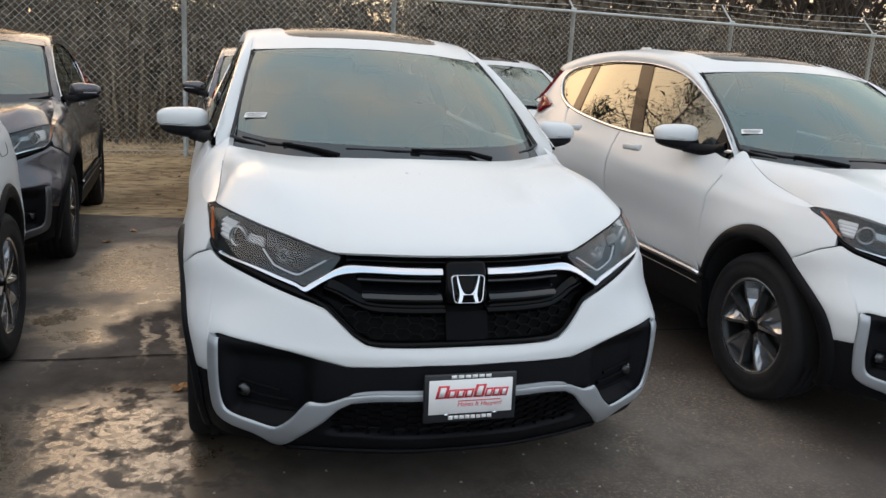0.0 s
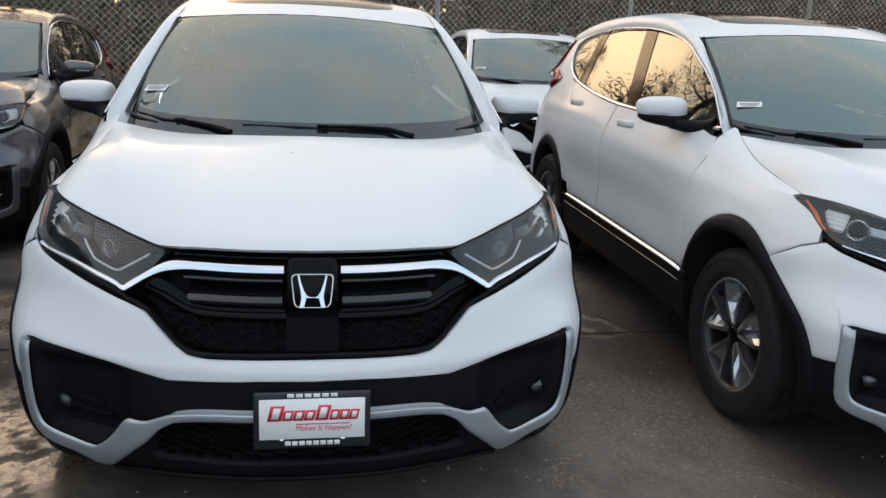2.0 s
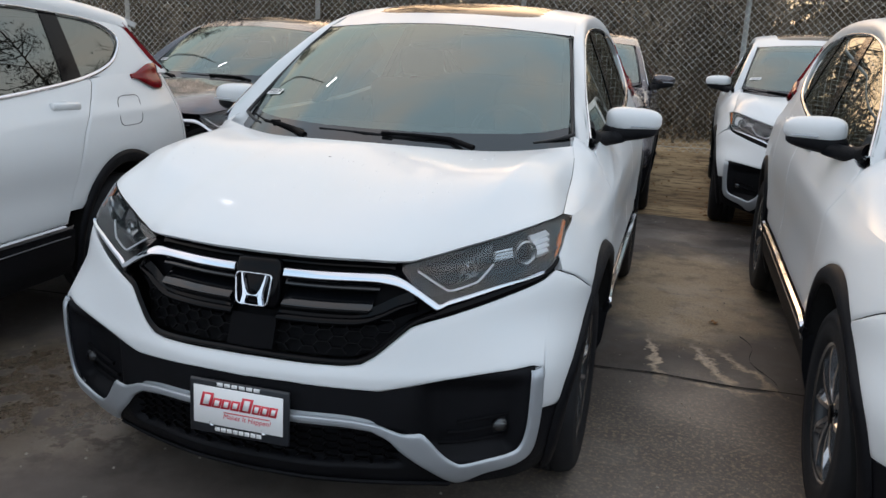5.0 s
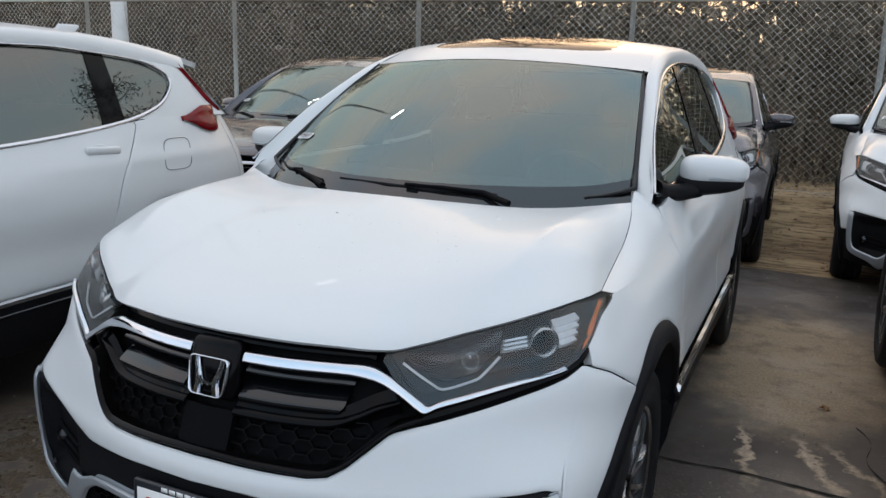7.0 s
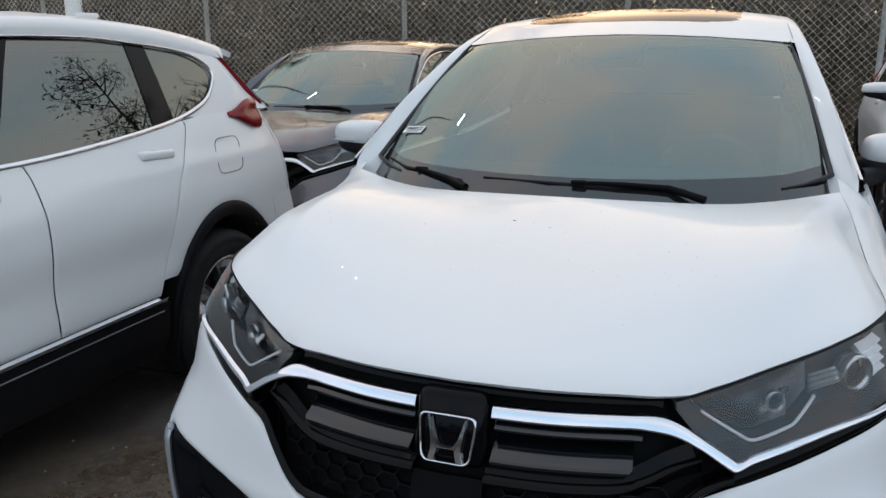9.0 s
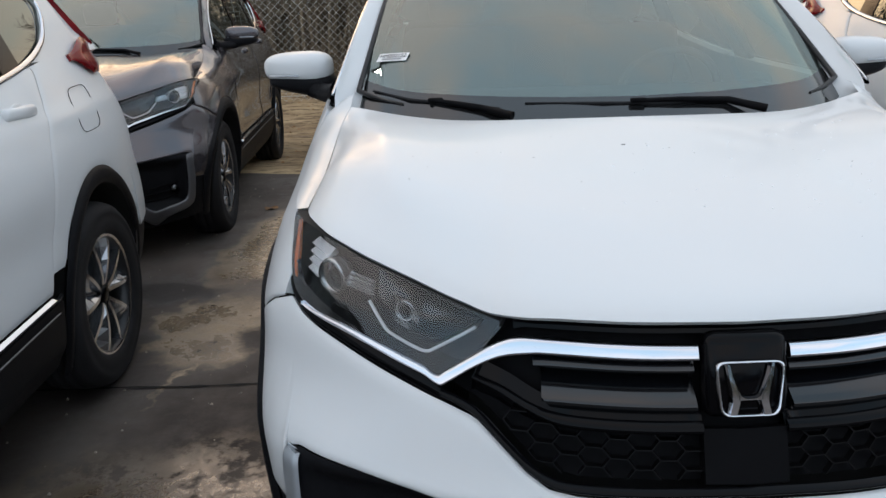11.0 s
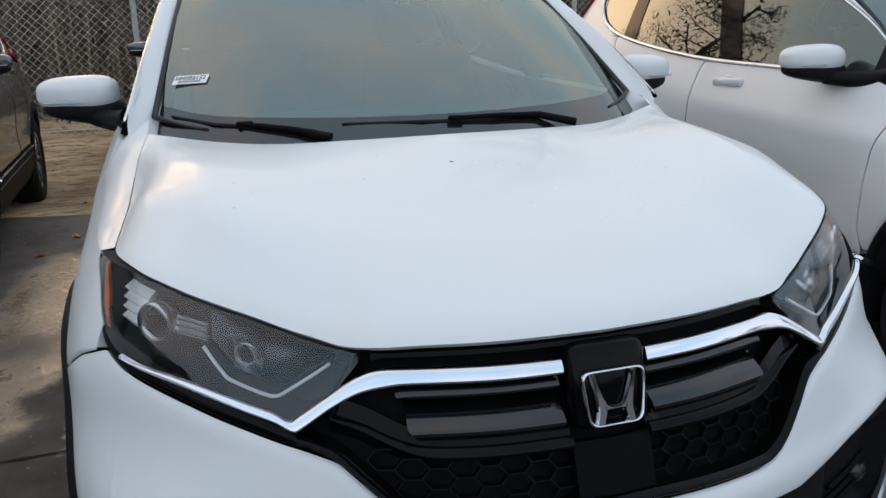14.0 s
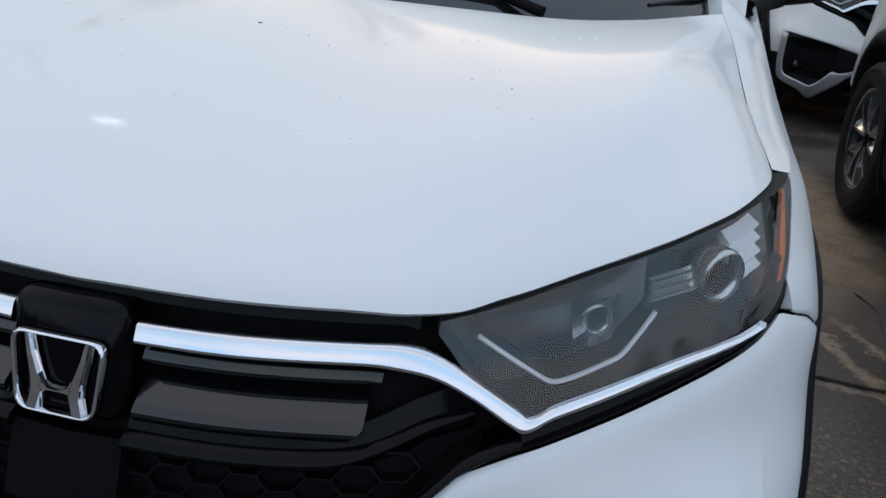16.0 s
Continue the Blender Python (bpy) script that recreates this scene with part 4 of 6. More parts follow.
        def dpillar(w, v):
            z = 1.245 + (1.56 - 1.245) * v
            y0 = np.interp(z, (1.24, 1.30, 1.36, 1.43, 1.48, 1.52, 1.56), (3.32, 3.55, 3.66, 3.735, 3.715, 3.64, 3.45))
            y1 = np.interp(z, (1.24, 1.30, 1.56), (4.08, 4.035, 3.83))
            y = y0 + (y1 - y0) * w
            return np.stack([house(y, z, .0) - .06 * ramp(w, .6, 1.0) * ramp(v, .0, .3) * .3, y, z], -1)
        B("rear_pillar", sheet(dpillar, np.linspace(0, 1, 16), np.linspace(0, 1, 16), .02, mir), paint)
        # glass
        b0, b1 = line((0, 2.15), (1, 2.43)), line((0, 2.31), (1, 2.60))
        c0, c1 = line((0, 3.14), (1, 3.19)), line((0, 3.29), (1, 3.31))
        lead = line((0, 1.235), (1, 1.30))
        for n_, a_, b_, gm in (("front_side_window", lead, b0, GLASS_SIDE), ("rear_side_window", b1, c0, GLASS_DARK), ("quarter_window", c1, line((0, 3.725), (1, 3.725)), GLASS_DARK)):
            w = B(n_, sheet(glass_pane(a_, b_), np.linspace(0, 1, 26), np.linspace(0, 1, 10), 0, mir), gm)
            w.visible_shadow = False
        for n_, a_, b_ in (("door_pillar", b0, b1), ("rear_door_pillar", c0, c1)):
            def pil(u, v, a_=a_, b_=b_):
                y = a_(v) + (b_(v) - a_(v)) * u
                z = belt(y) + v * (glass_top(y) - belt(y))
                return np.stack([house(y, z, -.008), y, z], -1)
            B(n_, sheet(pil, np.linspace(0, 1, 5), np.linspace(0, 1, 8), .02, mir), GLOSS_BLACK)
        ring = [(1.235, 1.165), (1.47, 1.325), (1.74, 1.448), (2.02, 1.54), (2.44, 1.592), (2.92, 1.598), (3.2, 1.578), (3.54, 1.540), (3.69, 1.485), (3.72, 1.43), (3.66, 1.365), (3.54, 1.30), (3.30, 1.242), (2.9, 1.196), (2.41, 1.163), (1.8, 1.158), (1.235, 1.158)]
        rp = dense([(float(house(np.float64(y), np.float64(z), .003)), y, z) for y, z in ring], 6)
        ribx, ribf = [], []
        for i, p in enumerate(rp):
            t = rp[min(i + 1, len(rp) - 1)] - rp[max(i - 1, 0)]
            nrm = np.array((0, t[2], -t[1]))
            nrm /= np.linalg.norm(nrm) + 1e-9
            wide = 1 + 1.3 * float(ramp(np.float64(i / len(rp)), .60, .72))
            for k, d in ((-.004, 0), (-.002, .005), (.003, .004), (.004, -.003)):
                q = p + nrm * k * wide
                ribx.append((sg * (q[0] + d - .2 * (q[2] - p[2]) * 2), q[1], q[2]))
        for i in range(len(rp) - 1):
            for k in range(3):
                f = (4 * i + k, 4 * i + 4 + k, 4 * i + 5 + k, 4 * i + 1 + k)
                ribf.append(f if sg < 0 else f[::-1])
        B("window_chrome", (ribx, ribf), CHROME, "chrome strip round the side windows")
        # tail lamp: side lobe and strip up the pillar
        def lobe(u, v):
            y = 3.70 + .38 * u
            half = .012 + .060 * ramp(u, 0, .55)
            z = 1.238 + half * (2 * v - 1) - .012 * u
            x = np.minimum(wrap(side_s(y), np.minimum(z, 1.25), 0)[..., 0], .85) + .022 * ramp(u, 0, .3) * (1 - (2 * v - 1) ** 4) + .012 - .05 * ramp(u, .7, 1)
            return np.stack([x, y, z], -1)
        B("tail_lamp", sheet(lobe, np.linspace(0, 1, 16), np.linspace(0, 1, 10), .05, mir), RED, "red tail lamp")
        def strip_(u, v):
            z = 1.27 + .27 * u
            y = np.interp(z, (1.24, 1.30, 1.56), (4.08, 4.035, 3.83)) - .012 + .05 * v
            return np.stack([house(y, z, .006) - .05 * v, y, z], -1)
        B("tail_lamp", sheet(strip_, np.linspace(0, 1, 12), np.linspace(0, 1, 5), .03, mir), RED, "red tail lamp strip up the rear pillar")
        # mirror
        def shell(size, at, taper, rise_):
            """A rounded, tapering body: full near the door, slimmer outwards."""
            bm = bmesh.new()
            bmesh.ops.create_uvsphere(bm, u_segments=36, v_segments=20, radius=1)
            for v in bm.verts:
                x, y, z = v.co
                k = (abs(x) ** 3.4 + abs(y) ** 2.6 + abs(z) ** 2.8) ** (-1 / 3)
                x, y, z = x * k, y * k, z * k
                o = (x * sg + 1) / 2
                v.co = (x * size[0] / 2, y * size[1] / 2 * (1 - .18 * o) + .02 * o, z * size[2] / 2 * (1 - taper * o) + rise_ * o)
            bmesh.ops.transform(bm, matrix=pose(*at, 0, 0, sg * 8), verts=bm.verts)
            return bm
        mir_ob = B("door_mirror", shell((.236, .145, .118), (sg * .955, 1.56, 1.216), .20, .000), paint, "door mirror with black lower cover")
        part("mirror_base", shell((.236, .142, .100), (sg * .942, 1.560, 1.160), .40, .018), CLAD, mir_ob)
        part("mirror_arm", tube([(sg * .91, 1.54, 1.148), (sg * .86, 1.47, 1.142), (sg * .815, 1.38, 1.146), (sg * .79, 1.31, 1.165)], (.028, .030, .034, .038), 14), CLAD, mir_ob)
        part("mirror_sail", sheet(lambda u, v: np.stack([house(1.27 + .13 * u, 1.128 + (.046 + .096 * u) * v, .004), 1.27 + .13 * u, 1.128 + (.046 + .096 * u) * v], -1), np.linspace(0, 1, 6), np.linspace(0, 1, 4), .02, mir), GLOSS_BLACK, mir_ob)
        part("turn_signal", box((.10, .010, .006), (sg * .995, 1.500, 1.196), .003, 1, (0, 0, sg * 8)), SATIN, mir_ob)
        part("mirror_glass", box((.15, .004, .075), (sg * .95, 1.624, 1.207), .002, 1, (0, 0, sg * 8)), CHROME, mir_ob)

    # windscreen, cowl, wipers
    low = [(-.724, 1.285, 1.157), (-.6, 1.145, 1.136), (-.4, 1.030, 1.129), (-.2, .970, 1.126), (0, .950, 1.125), (.2, .970, 1.126), (.4, 1.030, 1.129), (.6, 1.145, 1.136), (.724, 1.285, 1.157)]
    high = [(-.607, 1.91, 1.545), (-.5, 1.868, 1.560), (-.33, 1.833, 1.574), (-.16, 1.815, 1.582), (0, 1.81, 1.585), (.16, 1.815, 1.582), (.33, 1.833, 1.574), (.5, 1.868, 1.560), (.607, 1.91, 1.545)]
    P, u = loft(low, high, 6, .028, (0, -.55, .83))
    ws = B("windscreen", sheet(P, u, np.linspace(.075, 1, 20), 0), GLASS, "tinted windscreen reflecting a cloudy sky")
    ws.visible_shadow = False
    Pin = lambda a, b: P(a, b) - np.array((0, -.004, .006))
    part("frit_band", sheet(lambda a, b: P(a, -.085 + b * .16), u, np.linspace(0, 1, 6), 0), FRIT_GLASS, ws)
    part("frit_band", sheet(lambda a, b: Pin(a, .965 + b * .035), u, np.linspace(0, 1, 3), 0), FRIT, ws)
    part("frit_band", sheet(lambda a, b: Pin(a * 1.6, b), np.linspace(0, 1, 4), np.linspace(0, 1, 14), 0), FRIT, ws)
    part("frit_band", sheet(lambda a, b: Pin(len(u) - 1 - a * 1.6, b), np.linspace(0, 1, 4), np.linspace(0, 1, 14), 0), FRIT, ws)
    part("sensor_cover", sheet(lambda a, b: Pin(u[-1] / 2 + (a - .5) * (9.0 - 2.5 * (1 - b)), .80 + .17 * b), np.linspace(0, 1, 8), np.linspace(0, 1, 5), .03), FRIT, ws)
    for k, n_ in ((0, "right"), (-1, "left")):
        sgn = -1 if k == 0 else 1
        e = [(sgn * (.735 - .1285 * t), 1.283 + .63 * t, 1.168 + .388 * t + .012 * math.sin(math.pi * t)) for t in np.linspace(0, 1, 9)]
        foot = [(sgn * .60, 1.150, 1.141), (sgn * .66, 1.205, 1.148), (sgn * .705, 1.250, 1.158)]
        B("windscreen_moulding", tube(foot + e, [.004, .006, .008] + [.009] * (len(e) - 2) + [.006, .003], 8), FRIT)
    B("windscreen_moulding", tube([(x, y + .006, z) for x, y, z in high], .004, 6), FRIT)
    cow = loft([(x, float(hood_rear_y(abs(x) / .757)) + .004, float(hood_rear_z(abs(x) / .757)) - .060) for x in (-.745, -.6, -.4, -.2, 0, .2, .4, .6, .745)], [(x * 1.01, y - .02, z - .045) for x, y, z in low], 5, -.012, (0, 0, 1))
    B("cowl", sheet(cow[0], cow[1], np.linspace(0, 1, 5), .02), BLACK)
    def on_glass(x, up, lift):
        """A point of the windscreen, up metres back from its foot at x, lift metres over it."""
        k = np.array(low)
        return (x, float(np.interp(x, k[:, 0], k[:, 1])) + up, float(np.interp(x, k[:, 0], k[:, 2])) + .54 * up + lift)
    for arm, blade in (([(-.30, .965, 1.128), on_glass(-.38, .000, .014), on_glass(-.46, .008, .017), on_glass(-.52, .013, .015)], [on_glass(x, d, .010) for x, d in ((-.69, .014), (-.58, .016), (-.46, .014), (-.33, .006))]),
                       ([(.40, .975, 1.126), on_glass(.30, .006, .018), on_glass(.16, .020, .020), on_glass(.03, .026, .018)], [on_glass(x, d, .010) for x, d in ((-.26, .030), (-.05, .030), (.12, .022), (.34, .012))])):
        w = B("wiper", tube(arm, (.012, .010, .0075, .0055), 7), BLACK, "black wiper lying along the foot of the windscreen")
        part("wiper_blade", tube(blade, (.003, .005, .005, .003), 6), RUBBER, w)
        x, y, z = arm[-1]
        part("wiper_knuckle", box((.045, .018, .013), (x + .015, y - .002, z + .001), .005, 2), BLACK, w)

    # roof
    RI = dense(RAIL_IN[4:], 5)
    def roof(u, v):
        x, y, z = (np.interp(v * (len(RI) - 1), np.arange(len(RI)), RI[:, k]) for k in range(3))
        return np.stack([x * u, y - .105 * (1 - u ** 2) * (1 - ramp(v, 0, .5)) + .03 * (1 - u ** 2) * ramp(v, .7, 1), z + (.030 + .012 * ramp(v, 0, .4)) * (1 - np.abs(u) ** 2.2)], -1)
    B("roof", sheet(roof, np.linspace(-1, 1, 31), np.linspace(0, 1, 30), .0), paint)
    B("sunroof", sheet(lambda u, v: roof(u * .72, .10 + .32 * v) + np.array((0, 0, .004)) - np.stack([0 * u, 0 * u, .004 * (np.abs(u) ** 8 + np.abs(2 * v - 1) ** 8)], -1), np.linspace(-1, 1, 21), np.linspace(0, 1, 12), .01), GLOSS_BLACK, "dark glass sunroof")
    spo = lambda u, v: np.stack([.56 * u * (1 - .04 * v), 3.90 + .20 * v + .03 * (1 - u * u), 1.575 - .045 * v - .0 * u + .034 * (1 - np.abs(u) ** 2.2) * (1 - .4 * v)], -1)
    B("roof_spoiler", sheet(spo, np.linspace(-1, 1, 15), np.linspace(0, 1, 5), .03), paint)
    fin = box((.035, .15, .06), (0, 3.62, 1.70), .012, 2)
    for v in fin.verts:
        if v.co.z > 1.70:
            v.co.y += .045
            v.co.x *= .5
    B("antenna_fin", fin, paint)
    rg = lambda u, v: np.stack([u * (.56 - .0 * v + .2 * (1 - v)), 4.10 - .22 * v + .08 * (1 - u * u), 1.25 + .29 * v], -1)
    B("rear_window", sheet(rg, np.linspace(-1, 1, 15), np.linspace(0, 1, 8), .01), GLASS_DARK)

    # inside
    B("dashboard", box((1.36, .42, .20), (0, 1.42, 1.03), .07, 3), CABIN)
    B("interior_floor", box((1.3, 2.9, .04), (0, 2.7, .5)), CABIN)
    for sx in (-1, 1):
        st = B("seat", box((.50, .52, .16), (sx * .37, 2.25, .68), .06, 3), SEAT)
        part("backrest", box((.50, .15, .62), (sx * .37, 2.58, .98), .06, 3, (12, 0, 0)), SEAT, st)
        part("headrest", box((.26, .10, .17), (sx * .37, 2.70, 1.38), .045, 3, (10, 0, 0)), SEAT, st)
    st = B("rear_bench", box((1.25, .5, .16), (0, 3.15, .68), .06, 3), SEAT)
    part("backrest", box((1.25, .15, .62), (0, 3.45, .98), .06, 3, (14, 0, 0)), SEAT, st)
    wv, wf = lathe([(.185 + .014 * math.cos(a), .014 * math.sin(a)) for a in np.linspace(0, 2 * math.pi, 9)[:-1]], 32, "z", True)
    mm = pose(.37, 1.80, 1.06, -65, 0, 0)
    sw = B("steering_wheel", ([mm @ Vector(v) for v in wv], wf), CABIN)
    part("steering_boss", box((.16, .05, .12), (.37, 1.79, 1.05), .03, 2, (25, 0, 0)), CABIN, sw)
    B("inner_mirror", box((.22, .03, .065), (0, 1.80, 1.50), .015, 2), FRIT)

    emblem(c)
    B("sensor_panel", sheet(band(line((0, .632), (1, .632)), line((0, .722), (1, .722)), -.018), steps(-.075, .075), np.linspace(0, 1, 5), .03), BLACK)
    if plate:
        dealer_plate(c)
    if sticker:
        stock_sticker(c, P, u, words)
    return c


def ink(text, size, at, material, parent, name="lettering", shear=0.0, turn=(0, 0, 0)):
    """Letters cut from the built-in font as a thin mesh, lying in the xz plane of at."""
    cu = bpy.data.curves.new("letters", "FONT")
    cu.body, cu.size, cu.align_x, cu.align_y, cu.extrude, cu.shear = text, size, "CENTER", "CENTER", .0003, shear
    tmp = bpy.data.objects.new("letters", cu)
    scene.collection.objects.link(tmp)
    bpy.context.view_layer.update()
    me = bpy.data.meshes.new_from_object(tmp)
    me.transform(pose(*at, *turn) @ pose(0, 0, 0, 90, 0, 0))
    me.materials.clear()
    bpy.data.objects.remove(tmp)
    return part(name, me, material, parent)


def dealer_plate(c):
    """A dealer's card in a black plate frame; names and numbers are plain bars."""
    tilt = -3
    p = part("plate_frame", box((.325, .014, .168), (0, -.098, .452), .006, 2, (tilt, 0, 0)), PLATE_FRAME, c, "black dealer plate frame with white card")
    part("plate_card", box((.292, .003, .118), (0, -.107, .459), .001, 1, (tilt, 0, 0)), WHITE_CARD, p)
    def bars(items, mat, y):
        for x, z, w, h in items:
            m = box((w, .001, h), (x, y, z), 0, 1, (tilt, 0, 0))
            if h > .015:
                for v in m.verts:
                    v.co.x += .25 * (v.co.z - z)
            part("print_bar", m, mat, p)
    # the dealer's name: a row of outlined blocks, two of them taller
    row = [(-.100, .038, .044)] + [(-.067 + .030 * k, .028, .030) for k in range(3)] + [(.030, .036, .044)] + [(.062 + .027 * k, .025, .030) for k in range(3)]
    bars([(x, .4555 + h / 2, w, h) for x, w, h in row], RED_INK, -.1089)
    bars([(x, .4555 + h / 2, w * .52, h - .012) for x, w, h in row], WHITE_CARD, -.1095)
    bars([(.03, .4445, .15, .003)], RED_INK, -.1099)
    ink("Makes It Happen!", .022, (.03, -.1106, .432), RED_INK, p, "slogan", .2, (tilt, 0, 0))
    bars([(-.06 + .024 * k, .527, .019, .011) for k in range(6)], WHITE_CARD, -.1020)
    bars([(-.068 + .0195 * k, .386, .016, .013) for k in range(8)], WHITE_CARD, -.1092)
    for x in (-.085, .085):
        v, f = lathe([(0, -.003), (.006, -.002), (.008, 0)], 12, "z")
        mm = pose(x, -.1120, .404, 90, 0, 0)
        part("bolt", ([mm @ Vector(q) for q in v], f), CHROME, p)


def stock_sticker(c, P, u, words):
    """A small white label inside the windscreen's lower corner."""
    a = np.array(P(np.float64(1.25), np.float64(.185)))
    b = np.array(P(np.float64(7.5), np.float64(.235)))
    up = np.array(P(np.float64(1.25), np.float64(.285)))
    e1 = (b - a) / np.linalg.norm(b - a)
    n = np.cross(e1, up - a)
    n /= np.linalg.norm(n)
    if n[1] > 0:
        n = -n
    e2 = np.cross(n, e1) * 1.0
    if e2[2] < 0:
        e2 = -e2
    o = a + n * .009
    w, h = .108, .034
    q = [o, o + e1 * w, o + e1 * w + e2 * h, o + e2 * h]
    back = [v - n * .002 for v in q]
    lab = part("label", (q + back, [(0, 1, 2, 3), (7, 6, 5, 4), (0, 4, 5, 1), (1, 5, 6, 2), (2, 6, 7, 3), (3, 7, 4, 0)], False), WHITE_CARD, c, "white paper label inside the windscreen")
    m = Matrix((tuple(e1) + (0,), tuple(-n) + (0,), tuple(e2) + (0,), (0, 0, 0, 1))).transposed()
    m.translation = Vector(o + e1 * w / 2 + e2 * h * .60 + n * .0012)
    if words:
        t = ink("HM202152", .0215, (0, 0, 0), BLACK_INK, lab, "stock_number")
        t.data.transform(m)
    else:
        bx = box((.088, .0008, .012), (0, 0, 0))
        bmesh.ops.transform(bx, matrix=m, verts=bx.verts)
        part("print_bar", bx, GREY_INK, lab)
    m.translation = Vector(o + e1 * w / 2 + e2 * h * .22 + n * .0012)
    bx = box((.07, .0008, .006), (0, 0, 0))
    bmesh.ops.transform(bx, matrix=m, verts=bx.verts)
    part("print_bar", bx, GREY_INK, lab)


def droplets(c):
    """Beads of water and dark specks on the bonnet."""
    r = np.random.RandomState(21)
    verts, faces, dv, df = [], [], [], []
    def bead(u, v, size, tall, V, F):
        p = hood_P(np.array([u]), np.array([v]))[0]
        q = hood_P(np.array([u + .01]), np.array([v]))[0] - p
        w = hood_P(np.array([u]), np.array([v + .01]))[0] - p
        n = np.cross(q, w)
        n /= np.linalg.norm(n)
        q, w = q / np.linalg.norm(q), w / np.linalg.norm(w)
        k, a = len(V), r.uniform(.8, 1.7)
        for ring, (rr, h) in enumerate(((1, .0004), (.8, .5), (.4, .9))):
            for j in range(8):
                t = 2 * math.pi * j / 8
                V.append(p + size * rr * (a * math.cos(t) * q + math.sin(t) * w) + n * (size * tall * h))
        for ring in range(2):
            for j in range(8):
                F.append((k + 8 * ring + j, k + 8 * ring + (j + 1) % 8, k + 8 * ring + 8 + (j + 1) % 8, k + 8 * ring + 8 + j))
        F.append(tuple(k + 16 + j for j in range(8)))
    for i in range(64):
        u, v = r.normal(.28, .24), r.uniform(.30, .80)
        if abs(u) < .8:
            bead(u, v, r.uniform(.0012, .0032), .6, verts, faces)
    for i in range(26):
        bead(r.uniform(-.7, .7), r.uniform(.15, .9), r.uniform(.0008, .0018), .2, dv, df)
    bead(-.075, .757, .0032, .3, dv, df)
    beads = part("rain_water", (verts, faces), DROP, c, "small beads of rain water")
    beads.visible_shadow = False
    tagged(beads, kind="stuff")
    tagged(part("dirt", (dv, df), BLACK_INK, c, "tiny dark specks of dirt"), kind="stuff")


# ---- the parked cars ----
main_car = car("white sport utility car with black grille and dealer plate, nose out", PAINT_WHITE, SATIN, plate=True, sticker=True, words=True)
droplets(main_car)
right_car = car("white sport utility car parked beside another, door mirrors out", PAINT_WHITE, SATIN, sticker=True)
right_car.matrix_basis = pose(2.628, -.035, .003, .45, 0, .4)
left_car = copy_thing(right_car, pose(-2.687, -1.67, 0))
tagged(left_car, "white sport utility car standing further forward in its row")
back_white = copy_thing(right_car, pose(2.365, 4.90, .0, -.8, 0, -1.2))
tagged(back_white, "white sport utility car in the back row by the fence")
back_dark = car("dark grey metallic sport utility car in the back row", PAINT_DARK, SATIN_DARK, sticker=True)
back_dark.matrix_basis = pose(-2.675, 3.09, .0, -1.6, 0, 2.4)
mid_dark = copy_thing(back_dark, pose(.01, 5.22, -.022, -1.25, 0, 1.5))
tagged(mid_dark, "dark grey metallic sport utility car half hidden behind a white one")


